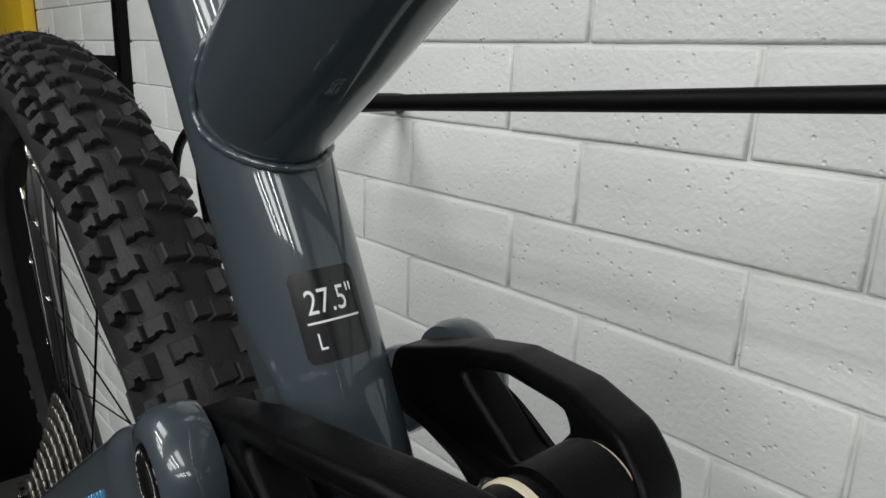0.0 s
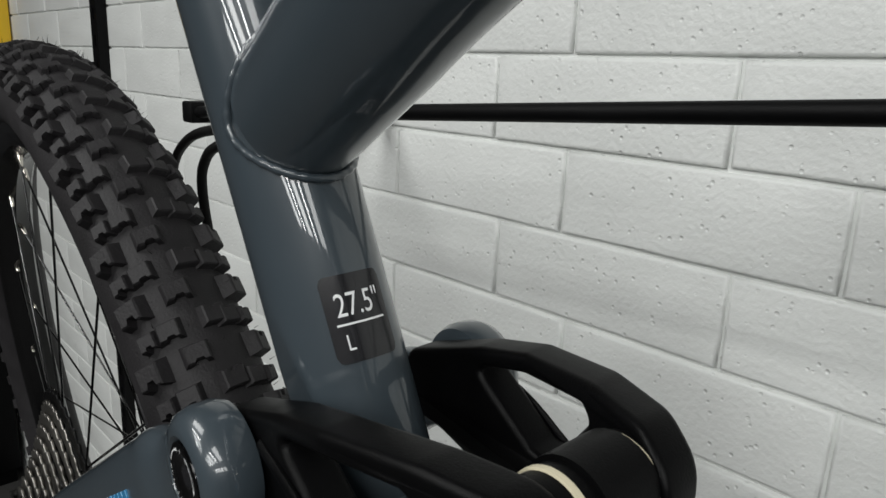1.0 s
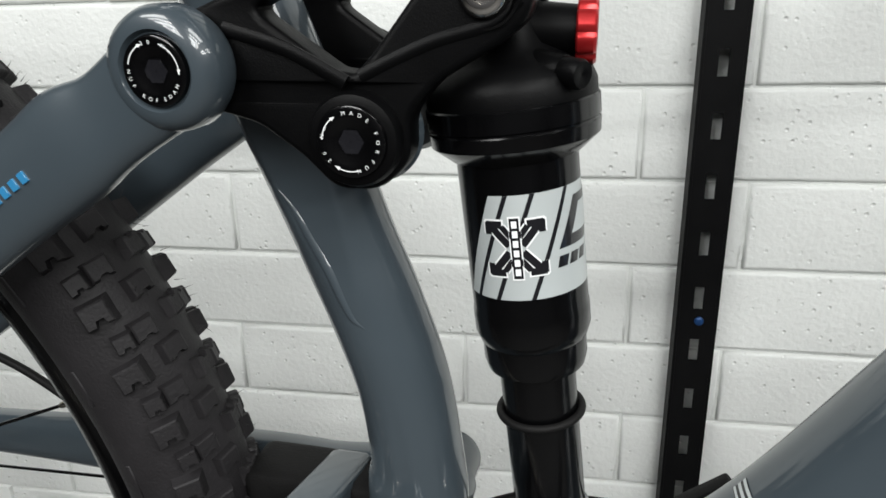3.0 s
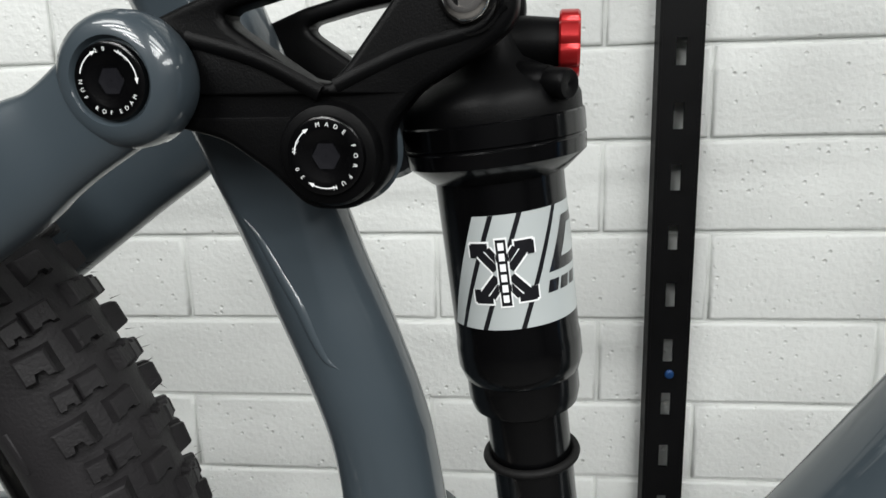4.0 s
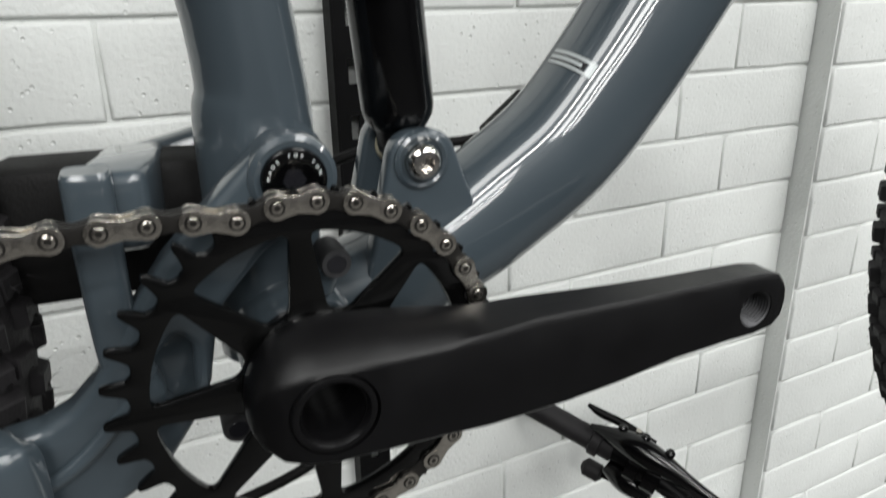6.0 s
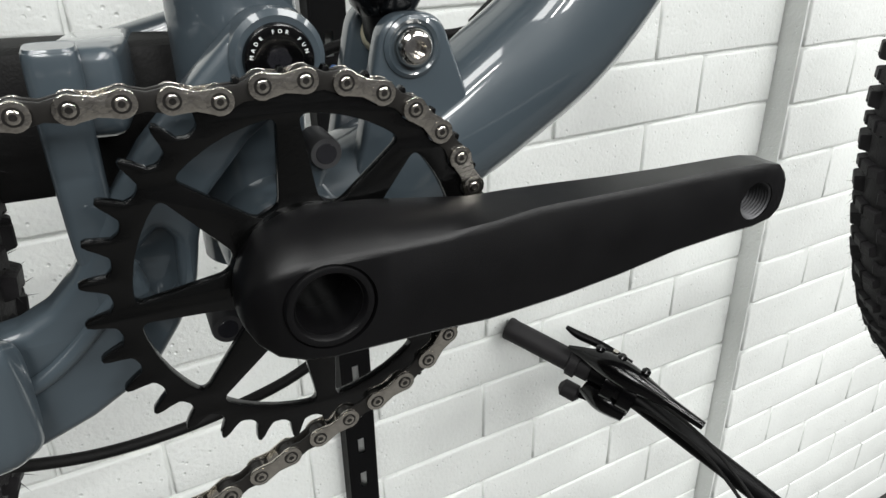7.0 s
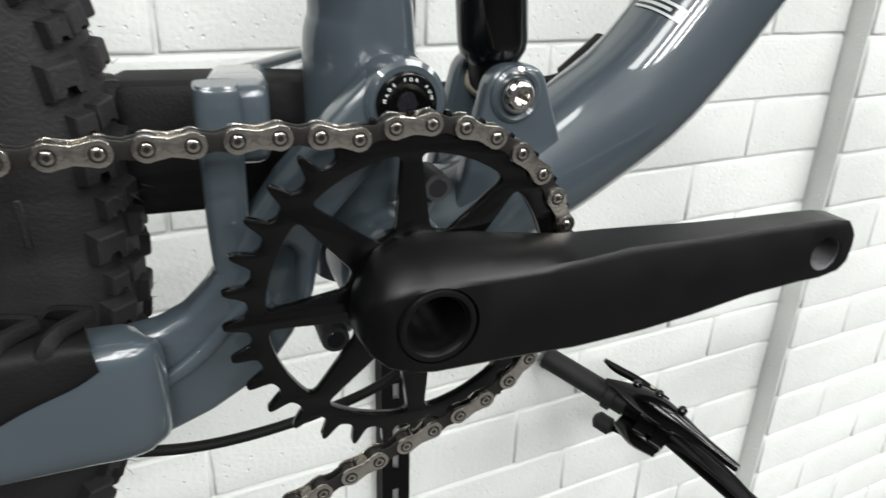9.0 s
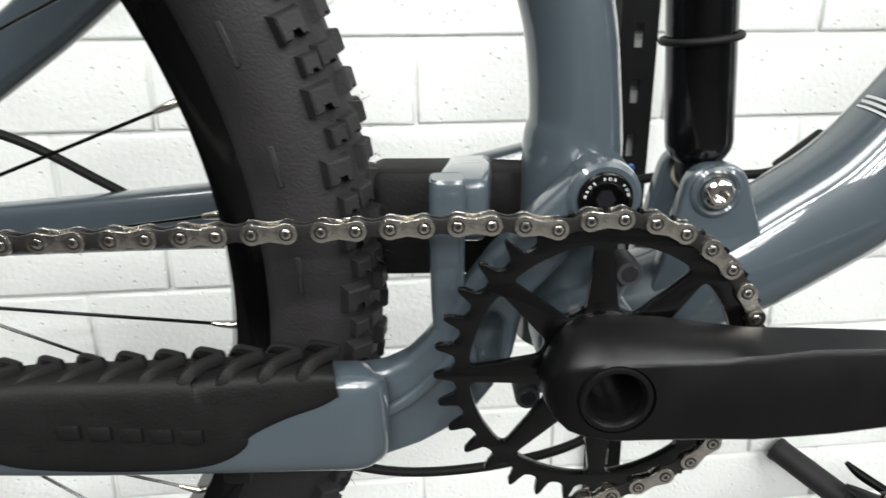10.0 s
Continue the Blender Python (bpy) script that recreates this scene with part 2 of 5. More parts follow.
def room():
    # unseen shell, kept dark like a cluttered shop so black parts reflect little
    tagged(part("floor", box(-5, 6, -5, 0.6, -0.1, 0, 0), FLOOR, smooth=False), "unseen floor, darkened to cut bounced light", "floor", kind="structure")
    tagged(part("ceiling", box(-5, 6, -5, 0.6, 3.2, 3.3), CEIL, smooth=False), "unseen ceiling, kept dark grey to dim reflections", "ceiling", kind="structure")
    tagged(part("wall_south", box(-5, 6, -5.2, -5, 0, 3.2), DARK_SHELL, smooth=False), "unseen wall, kept dark in place of the cluttered shop", "wall", kind="structure")
    tagged(part("wall_west", box(-5.2, -5, -5, 0.6, 0, 3.2), DARK_SHELL, smooth=False), "unseen wall, kept dark in place of the cluttered shop", "wall", kind="structure")
    tagged(part("wall_east", box(6, 6.2, -5, 0.6, 0, 3.2), DARK_SHELL, smooth=False), "unseen wall, kept dark in place of the cluttered shop", "wall", kind="structure")


room()
wall_north = part("wall_north", box(-5, 6, WALL_Y + 0.0055, WALL_Y + 0.2, 0, 3.2), BRICK, smooth=False)
tagged(wall_north, "white painted brick wall in running bond", "wall", kind="structure")

# ---- bicycle ----
bike = root("bicycle", "slate blue full-suspension mountain bike hung on a wall rack", "bicycle", pose(0, 0, H, 2.23, 0.65, -3.63))
PITCH = 0.0127
RING_R = PITCH / 2 / math.sin(math.pi / 32)
RING_Y = -0.052
MAIN = (-0.0005, 0.068)
PIV_R, PIV_M, PIV_F = (-0.0640, 0.2615), (-0.0105, 0.2400), (0.0275, 0.2815)
SHOCK_LO = (0.0525, 0.0650)
REAR_AXLE, FRONT_AXLE = (-0.447, 0.018), (0.740, 0.030)


def ring_text(body, cx, cz, y, r, start, step, size, parent, inward=False):
    """Small letters set round a circle that faces -y; angles in degrees."""
    bm = bmesh.new()
    for i, ch in enumerate(body):
        if ch == " ":
            continue
        me = letters(ch, size)
        a = radians(start + step * i)
        turn = a + (math.pi / 2 if inward else -math.pi / 2)
        me.transform(Matrix.Rotation(turn, 4, "Z"))
        me.transform(Matrix.Translation((r * math.cos(a), r * math.sin(a), 0)))
        bm.from_mesh(me)
        bpy.data.meshes.remove(me)
    bmesh.ops.transform(bm, matrix=Matrix.Translation((cx, y, cz)) @ Matrix.Rotation(radians(90), 4, "X"), verts=bm.verts)
    return part("lettering", bm, WHITE, parent, "small white printed letters", smooth=False)


def arc_band(cx, cz, y, r0, r1, a0, a1, mat, parent, name="arrow", n=14):
    bm = bmesh.new()
    rows = []
    for k in range(n + 1):
        a = radians(a0 + (a1 - a0) * k / n)
        rows.append([bm.verts.new((cx + r * math.cos(a), y, cz + r * math.sin(a))) for r in (r0, r1)])
    for p, q in zip(rows, rows[1:]):
        bm.faces.new((p[0], p[1], q[1], q[0]))
    # arrow head
    a, s = radians(a1), math.copysign(1, a1 - a0)
    m, w = (r0 + r1) / 2, (r1 - r0) * 1.8
    tip = a + s * 0.20
    bm.faces.new([bm.verts.new((cx + r * math.cos(t), y, cz + r * math.sin(t))) for r, t in ((m - w, a), (m + w, a), (m, tip))])
    return part(name, bm, mat, parent, "white printed arrow", smooth=False)


def cap_bolt(cx, cz, y, r, parent, texts, arcs):
    """A black pivot cap with a hexagon socket, printed letters and arrows."""
    prof = [(-0.004, r * 0.98), (0.0, r), (0.0012, r * 0.96), (0.0015, r * 0.90), (0.0011, r * 0.62), (0.0004, r * 0.42), (0.0004, r * 0.33), (0.0002, r * 0.31), (0.0002, 0.0002)]
    cap = part("pivot_cap", lathe(prof, (cx, y, cz), seg=48), GLOSS_BLACK, parent, "black pivot bolt cap with a hex socket")
    # nearly flat black hexagon, the shade of the socket put into its colour
    part("hex_socket", lathe([(-0.0006, r * 0.36), (0.0005, r * 0.36), (0.0004, r * 0.2), (0.0004, 0.0002)], (cx, y, cz), seg=6, closed=False), INK_AND_SHADE, cap, smooth=False)
    for body, start, step, inward in texts:
        ring_text(body, cx, cz, y - 0.0017, r * 0.78, start, step, r * 0.150, cap, inward)
    for a0, a1 in arcs:
        arc_band(cx, cz, y - 0.0017, r * 0.765, r * 0.795, a0, a1, WHITE, cap)
    return cap


def socket_bolt(cx, cz, y, r, parent, mat=CHROME, depth=0.005):
    prof = [(-0.004, r), (depth * 0.3, r), (depth * 0.7, r * 0.93), (depth * 0.95, r * 0.74), (depth, r * 0.62), (depth, r * 0.46), (0.0005, r * 0.43), (0.0005, 0.0002)]
    b = part("bolt", lathe(prof, (cx, y, cz), seg=36), mat, parent, "polished steel button-head bolt")
    part("hex_socket", lathe([(0, r * 0.42), (-0.001, r * 0.42), (-0.001, 0.0002)], (cx, y + 0.0 - 0.0006, cz), seg=6, closed=False), GREY_METAL, b, smooth=False)
    return b


DOWN_TUBE = [(0.0735, 0, 0.0240, 0.0255, 0.0262), (0.0995, 0, 0.0405, 0.0260, 0.0275), (0.1285, 0, 0.0620, 0.0265, 0.0282), (0.153, 0, 0.0915, 0.0268, 0.0285),
             (0.1830, 0, 0.136, 0.0270, 0.0288), (0.2195, 0, 0.1925, 0.0270, 0.0290), (0.2785, 0, 0.284, 0.0270, 0.0295), (0.36, 0, 0.41, 0.027, 0.030)]
LEAN = 0.073  # how far the upper frame leans off the plane of the chainring


def leaned(ob):
    for v in ob.data.vertices:
        v.co.y -= LEAN * max(0.0, v.co.z - 0.19)
    return ob


def front_triangle():
    seat = part("seat_tube", sweep([
        (-0.006, 0, -0.012, 0.020, 0.021), (-0.006, 0, 0.05, 0.021, 0.0218), (-0.0063, 0, 0.082, 0.021, 0.0218), (-0.0063, 0, 0.098, 0.0202, 0.0198), (-0.011, 0, 0.132, 0.0198, 0.0192),
        (-0.0205, 0, 0.163, 0.0195, 0.0192), (-0.0305, 0, 0.190, 0.0195, 0.0192), (-0.0385, 0, 0.214, 0.0195, 0.0195), (-0.0510, 0, 0.250, 0.0195, 0.0197), (-0.0690, 0, 0.300, 0.0195, 0.0195), (-0.0860, 0, 0.345, 0.0195, 0.0195),
        (-0.104, 0, 0.392, 0.0195, 0.0195), (-0.14, 0, 0.487, 0.0195, 0.0195), (-0.178, 0, 0.588, 0.0195, 0.0195)], 72, 10), PAINT, bike, "glossy slate blue curved seat tube")
    # flat pressed facets on both flanks, running out downwards to a point
    for v in seat.data.vertices:
        f = min(1.0, max(0.0, (v.co.z - 0.172) / 0.05)) * min(1.0, max(0.0, (0.30 - v.co.z) / 0.03))
        lim = 0.0197 - 0.0034 * f
        if abs(v.co.y) > lim:
            v.co.y = math.copysign(lim, v.co.y)
    seat.data.set_sharp_from_angle(angle=radians(60))
    top = part("top_tube", sweep([(-0.078, 0, 0.356, 0.0185, 0.021), (-0.04, 0, 0.380, 0.0188, 0.0215), (0.0, 0, 0.405, 0.019, 0.022), (0.1, 0, 0.46, 0.0195, 0.0225), (0.25, 0, 0.54, 0.02, 0.025), (0.40, 0, 0.62, 0.021, 0.028)], 40, 8), PAINT, bike, "glossy slate blue top tube, dark in shade")
    dt = part("down_tube", sweep([(0.0, 0, 0.0, 0.022, 0.021), (0.04, 0, 0.008, 0.024, 0.0235)] + DOWN_TUBE + [(0.43, 0, 0.52, 0.026, 0.029)], 44, 10, 2.2), PAINT, bike, "glossy slate blue hydroformed down tube")
    head = part("head_tube", sweep([(0.465, 0, 0.48, 0.026, 0.026), (0.44, 0, 0.55, 0.024, 0.024), (0.41, 0, 0.64, 0.026, 0.026)], 28, 6), PAINT, bike)
    bb = part("bottom_bracket_shell", lathe([(-0.037, 0.019), (-0.037, 0.0225), (-0.035, 0.0235), (0.035, 0.0235), (0.037, 0.0225), (0.037, 0.019)], (0, 0, 0)), PAINT, bike)
    part("bearing_cup", lathe([(0.0, 0.014), (0.0, 0.0205), (0.006, 0.0205), (0.007, 0.018), (0.007, 0.013)], (0, -0.037, 0)), GLOSS_BLACK, bb, "black bearing cup")
    for tube in (top, head):
        leaned(tube)
    return seat, dt


seat_tube, down_tube = front_triangle()


def chainguide_bosses():
    for i, (x, z) in enumerate(((0.0115, 0.037), (-0.0275, -0.0215))):
        b = part("guide_boss", sweep([(x * 0.6, -0.030, z * 0.7, 0.009, 0.007), (x * 0.9, -0.032, z * 0.95, 0.0075, 0.006), (x, -0.034, z * 1.03, 0.004, 0.003)], 16, 4), PAINT, bike)
        part("threaded_insert", lathe([(-0.014, 0.0055), (0.0, 0.0056), (0.001, 0.0052), (0.001, 0.0029), (-0.004, 0.0027), (-0.004, 0.0002)], (x, -0.0425, z), seg=28), THREAD, b, "bare grey threaded boss")
        # flat black disc over the bore, painted for the shade inside it
        part("thread_bore", lathe([(0, 0.0036), (0.0002, 0.0034), (0.0002, 0.0002)], (x, -0.0425 - 0.0010, z), seg=20), INK_AND_SHADE, b)


chainguide_bosses()


def welds():
    """Scalloped beads where the top tube meets the seat tube."""
    p0 = Vector((-0.086, 0, 0.345))
    ax = (Vector((-0.104, 0, 0.392)) - p0).normalized()
    c0, d = Vector((-0.04, 0, 0.380)), Vector((0.838, 0, 0.545)).normalized()
    u = d.cross(Vector((0, 1, 0)))
    pts = []
    for k in range(97):
        t = 2 * math.pi * k / 96
        p = c0 + Vector((0, 0.0188 * math.cos(t), 0)) + u * (0.0215 * math.sin(t))
        w = p - p0
        across = Vector((ax.z, 0, -ax.x))
        reach = math.sqrt(max(0.0, 0.0198**2 - p.y**2))
        s = (w.dot(across) - reach) / d.dot(across)
        r = 0.0013 + 0.0002 * math.sin(t * 32)
        pts.append((*(p - d * (s - 0.0004)), r, r))
    part("weld_bead", sweep(pts, 10, 1, side=(0.2, 0.1, 0.97)), PAINT, seat_tube, "scalloped painted weld")


welds()


def forged_edge():
    """The raised edge of the pivot forging, running down the near flank of the seat tube to a rounded tip."""
    def centre(z):
        return float(np.interp(z, (0.163, 0.190, 0.214, 0.25), (-0.0205, -0.0305, -0.0385, -0.051)))

    rows = []
    for x, z, r in ((-0.0490, 0.2160, 0.0004), (-0.0440, 0.2087, 0.0016), (-0.0377, 0.1958, 0.0022), (-0.0320, 0.1850, 0.0024), (-0.0275, 0.1745, 0.0022), (-0.0238, 0.1672, 0.0016), (-0.0195, 0.1640, 0.0004)):
        dx = min(0.0175, abs(x - centre(z)))
        lim = 0.0197 - 0.0034 * min(1.0, max(0.0, (z - 0.172) / 0.05))
        rows.append((x, -min(lim, math.sqrt(0.0194**2 - dx * dx)) + r * 0.62, z, r, r))
    part("forged_edge", sweep(rows, 14, 6, side=(0.8, 0.1, 0.5)), PAINT, seat_tube, "soft raised edge of the pivot forging")


forged_edge()


def shock_mount():
    x, z = SHOCK_LO
    for y in (-0.016, 0.016):
        loop = rounded([(x - 0.024, z - 0.052), (x - 0.011, z + 0.011), (x + 0.011, z + 0.012), (x + 0.024, z - 0.02), (x + 0.03, z - 0.04)], [0.004, 0.012, 0.012, 0.02, 0.004], 8)
        ear = link("shock_tab", plate([loop], 0.0048, 0.0022, 3), PAINT, bike, "slate blue tab holding the shock")
        ear.location.y = y
        if y < 0:
            part("raised_ring", lathe([(-0.002, 0.0115), (0.001, 0.0112), (0.0018, 0.0098), (0.001, 0.0085)], (x, -0.0046, z), seg=36, closed=False), PAINT, ear)
            socket_bolt(x, z, y - 0.0052, 0.0072, bike)
        else:
            part("nut", lathe([(0, 0.007), (0.004, 0.0068), (0.005, 0.004), (0.005, 0.0002)], (x, y + 0.0046, z), (0, 1, 0), 24), CHROME, bike)
    part("bushing", lathe([(-0.0108, 0.0085), (0.0108, 0.0085)], (x, 0, z), seg=28), BRASS, bike, "cream shock eye bushing")


shock_mount()


def rocker_y(x, side):
    return 0.0345 - (0.20 if side < 0 else 0.40) * max(0.0, x + 0.0105)


def rocker():
    outer = [(-0.080, 0.258), (-0.076, 0.272), (-0.057, 0.2790), (-0.041, 0.2850), (-0.021, 0.2900), (0.010, 0.2950), (0.030, 0.2955), (0.0415, 0.2885), (0.0415, 0.2745), (0.0310, 0.2665), (0.014, 0.2565),
             (0.0058, 0.247), (0.0058, 0.233), (-0.0035, 0.2240), (-0.0180, 0.2240), (-0.028, 0.234), (-0.042, 0.2440), (-0.058, 0.2480), (-0.072, 0.2480)]
    hole = [(-0.042, 0.2785), (-0.021, 0.2835), (0.0065, 0.2875), (0.0105, 0.2845), (-0.004, 0.2655), (-0.0095, 0.2595), (-0.016, 0.2605)]
    loops = [rounded(outer, [0.008] * 2 + [0.03] * 4 + [0.012] * 4 + [0.02] + [0.012] * 5 + [0.02] * 2 + [0.01]), rounded(hole, [0.003, 0.02, 0.003, 0.003, 0.01, 0.003, 0.006])]
    link_root = None
    for side in (-1, 1):
        me = plate(loops, 0.0068, 0.0024, 3)
        p = link("rocker_plate", me, MATT_BLACK, bike, "satin black forged rocker link plate")
        for v in p.data.vertices:
            v.co.y += side * rocker_y(v.co.x, side)
        if side < 0:
            link_root = p
        # raised rim along the window and the crease towards the rear pivot
        rim = sweep([(-0.050, 0.0415 * side, 0.2725, 0.0012, 0.0022), (-0.030, 0.042 * side, 0.2665, 0.0012, 0.0022), (-0.012, 0.0418 * side, 0.2570, 0.0012, 0.0024)], 10, 6)
        part("ridge", rim, MATT_BLACK, bike)
        part("lower_ridge", sweep([(x, (rocker_y(x, side) + 0.0066) * side, z, 0.0011, 0.002) for x, z in ((-0.008, 0.2588), (0.003, 0.2640), (0.014, 0.2685), (0.030, 0.2732), (0.0375, 0.2795))], 10, 6), MATT_BLACK, bike)
        part("pivot_boss", lathe([(-0.006, 0.0148), (0.004, 0.0148), (0.0062, 0.0138), (0.007, 0.0118)], (PIV_M[0], 0.0370 * side, PIV_M[1]), (0, side, 0)), MATT_BLACK, bike)
        part("axle_washer", lathe([(-0.0035, 0.012), (-0.003, 0.0155), (0.0, 0.0175), (0.003, 0.0155), (0.0035, 0.012)], (PIV_M[0], 0.0245 * side, PIV_M[1]), (0, side, 0)), PAINT, bike, "rounded slate blue pivot boss")
    part("pivot_axle", lathe([(-0.022, 0.009), (0.022, 0.009)], (PIV_M[0], 0, PIV_M[1])), MATT_BLACK, bike)
    part("pivot_bridge", sweep([(PIV_M[0], 0, PIV_M[1], 0.017, 0.013), (-0.04, 0, 0.238, 0.017, 0.014)], 20, 1), PAINT, seat_tube)
    part("front_axle_sleeve", lathe([(-0.0130, 0.0075), (-0.0130, 0.0108), (-0.009, 0.0112), (0.014, 0.0112), (0.0205, 0.0108), (0.0205, 0.0075)], (PIV_F[0], 0, PIV_F[1])), MATT_BLACK, bike, "black axle sleeve between the link plates")
    for y in (-0.0135, 0.0088):
        part("bushing_ring", lathe([(-0.001, 0.0112), (-0.0008, 0.0118), (0.0008, 0.0118), (0.001, 0.0112)], (PIV_F[0], y, PIV_F[1])), BRASS, bike, "thin cream bushing ring")
    part("bolt_recess", lathe([(0.0005, 0.0105), (0.001, 0.0098), (-0.001, 0.0085)], (PIV_F[0], -0.0338, PIV_F[1]), closed=False), GLOSS_BLACK, bike)
    socket_bolt(*PIV_F, -0.0336, 0.0072, bike, CHROME, 0.004)
    cap_bolt(*PIV_M, -0.0440, 0.0113, bike, [("MADE", 100, -17, False), ("FOR", 20, -18, False), ("FUN", -38, -18, False), ("20 Nm", -140, -17, False)], [(-70, -115), (175, 130)])
    return link_root


rocker()


def seatstays():
    for side in (-1, 1):
        y = 0.0500 * side
        stay = part("seatstay", sweep([
            (-0.069, y, 0.2575, 0.0068, 0.0160), (-0.086, y, 0.2465, 0.0072, 0.0152), (-0.100, y * 1.01, 0.2390, 0.0088, 0.0178), (-0.112, y * 1.02, 0.2305, 0.0094, 0.0178), (-0.137, y * 1.06, 0.2135, 0.0096, 0.0172), (-0.215, y * 1.18, 0.1590, 0.009, 0.0165),
            (-0.264, y * 1.3, 0.123, 0.0085, 0.0155), (-0.35, y * 1.4, 0.066, 0.0075, 0.0135), (-0.435, y * 1.42, 0.022, 0.007, 0.013)], 32, 8, 2.6), PAINT, bike, "glossy slate blue seatstay")
        part("stay_knuckle", lathe([(-0.0085, 0.0150), (-0.0075, 0.0175), (-0.004, 0.0188), (0.002, 0.0186), (0.0055, 0.0172), (0.0075, 0.0145), (0.0078, 0.0118), (0.0062, 0.0108), (0.0062, 0.0002)], (PIV_R[0], y, PIV_R[1]), (0, side, 0), 44), PAINT, stay, "rounded pivot end of the stay")
        if side < 0:
            way = Vector((-0.042, -0.0036, -0.0285)).normalized()
            for i in range(9):
                if i == 5:
                    continue
                p = Vector((-0.1150, -0.0611, 0.2287)) + way * (0.0046 * i)
                bar = part("decal_bar", box(-0.0014, 0.0014, -0.0003, 0.0008, -0.0019, 0.0019, 0.0002, 1), DIM_BLUE, stay, "plain blue bar of the stay decal")
                bar.matrix_basis = Matrix.Translation(p) @ Matrix.Rotation(radians(-34.2), 4, "Y") @ Matrix.Rotation(radians(4.9), 4, "Z")
    cap_bolt(*PIV_R, -0.0500 - 0.0065, 0.0105, bike, [("20 Nm", 108, -16, False), ("MADE", -30, -14, True), ("FOR", -92, -15, True), ("FUN", -150, -15, True)], [(165, 120), (70, 5)])


seatstays()


def bmesh_taper(ob, y0, y1, drop):
    """Let a block fall and widen towards its far end."""
    for v in ob.data.vertices:
        t = (v.co.y - y0) / (y1 - y0)
        v.co.z -= 0.012 * drop * t
        v.co.x += 0.010 * t


def chainstays():
    near = part("chainstay", sweep([
        (-0.44, -0.068, 0.006, 0.008, 0.016), (-0.33, -0.066, -0.002, 0.009, 0.019), (-0.24, -0.062, -0.0095, 0.0095, 0.0215), (-0.16, -0.054, -0.0155, 0.0105, 0.0228), (-0.118, -0.0485, -0.0185, 0.0115, 0.0235),
        (-0.103, -0.0455, -0.0205, 0.0120, 0.0237), (-0.0965, -0.0435, -0.0210, 0.0105, 0.0225), (-0.0935, -0.0415, -0.0210, 0.0070, 0.0195), (-0.0920, -0.0395, -0.0210, 0.003, 0.014)], 36, 8, 4.2), PAINT, bike, "slate blue drive-side chainstay")
    web = [(-0.104, -0.0570), (-0.104, -0.0120), (-0.090, -0.0100), (-0.080, -0.0050), (-0.0715, 0.0040), (-0.065, 0.0150), (-0.055, 0.0300), (-0.045, 0.0440), (-0.027, 0.0630), (-0.011, 0.0790), (0.010, 0.0780), (0.012, 0.0600), (-0.012, 0.0420), (-0.028, 0.0240), (-0.0315, 0.0105), (-0.034, -0.0040), (-0.042, -0.0200), (-0.0534, -0.0364), (-0.074, -0.0490), (-0.093, -0.0565)]
    slot = rounded([(-0.0560, 0.0050), (-0.0430, 0.0180), (-0.0390, 0.0120), (-0.0400, -0.0080), (-0.0470, -0.0130)], 0.004, 5)
    arm = link("yoke_arm", plate([rounded(web, [0.003, 0.004] + [0.012] * 16 + [0.02, 0.008]), slot], 0.0075, 0.0040, 4), PAINT, bike, "slate blue yoke arm behind the chainring")
    arm.location.y = -0.0305
    part("slot_floor", box(-0.058, -0.037, -0.031, -0.027, -0.016, 0.020, 0.001), PAINT, arm).location.y = 0.0305 + 0.0035
    part("arm_rib", sweep([(-0.100, -0.0435, -0.034, 0.0025, 0.003), (-0.080, -0.0425, -0.024, 0.0022, 0.003), (-0.062, -0.0418, -0.006, 0.0018, 0.0026), (-0.052, -0.0412, 0.008, 0.001, 0.0015)], 12, 6), PAINT, arm).location.y = 0.0305 + 0.0035
    far = part("chainstay", sweep([
        (-0.44, 0.066, 0.012, 0.008, 0.012), (-0.30, 0.064, 0.021, 0.009, 0.0145), (-0.18, 0.055, 0.031, 0.010, 0.018), (-0.10, 0.046, 0.037, 0.0105, 0.022), (-0.05, 0.036, 0.045, 0.0105, 0.022), (0.0, 0.031, 0.066, 0.009, 0.0145)], 32, 8, 3.0), PAINT, bike, "slate blue non-drive chainstay")
    part("yoke_strut", sweep([(-0.0628, -0.0285, 0.0745, 0.0060, 0.0066), (-0.0628, -0.0285, 0.071, 0.0075, 0.0076), (-0.0628, -0.0290, 0.05, 0.0075, 0.0075), (-0.0618, -0.0300, 0.015, 0.0075, 0.0074), (-0.058, -0.031, -0.006, 0.008, 0.009)], 24, 8, 4.0), PAINT, bike, "upright slate blue yoke strut")
    bridge = part("yoke_bridge", box(-0.0695, -0.0460, -0.0300, 0.0320, 0.0460, 0.0735, 0.0045, 3), PAINT, bike, "slate blue yoke bridge")
    bmesh_taper(bridge, -0.030, 0.032, 0.35)
    # plain black block between the yoke and the far stay
    part("splash_guard", box(-0.096, -0.020, 0.004, 0.034, 0.016, 0.068, 0.005), GUARD, bike, "black block behind the yoke")
    for side in (-1, 1):
        part("yoke_boss", lathe([(-0.012, 0.0135), (0.004, 0.0155), (0.0082, 0.0150), (0.0095, 0.0132), (0.0092, 0.0115)], (MAIN[0], 0.0302 * side, MAIN[1]), (0, side, 0), 44), PAINT, bike, "slate blue main pivot boss")
    part("main_pivot_tube", lathe([(-0.018, 0.0165), (0.018, 0.0165)], (MAIN[0], 0, MAIN[1])), PAINT, bike)
    cap_bolt(*MAIN, -0.0400, 0.0112, bike, [("MADE FOR FUN", 170, -14, False)], [])
    near.location.z = -0.0065
    return near


near_stay = chainstays()


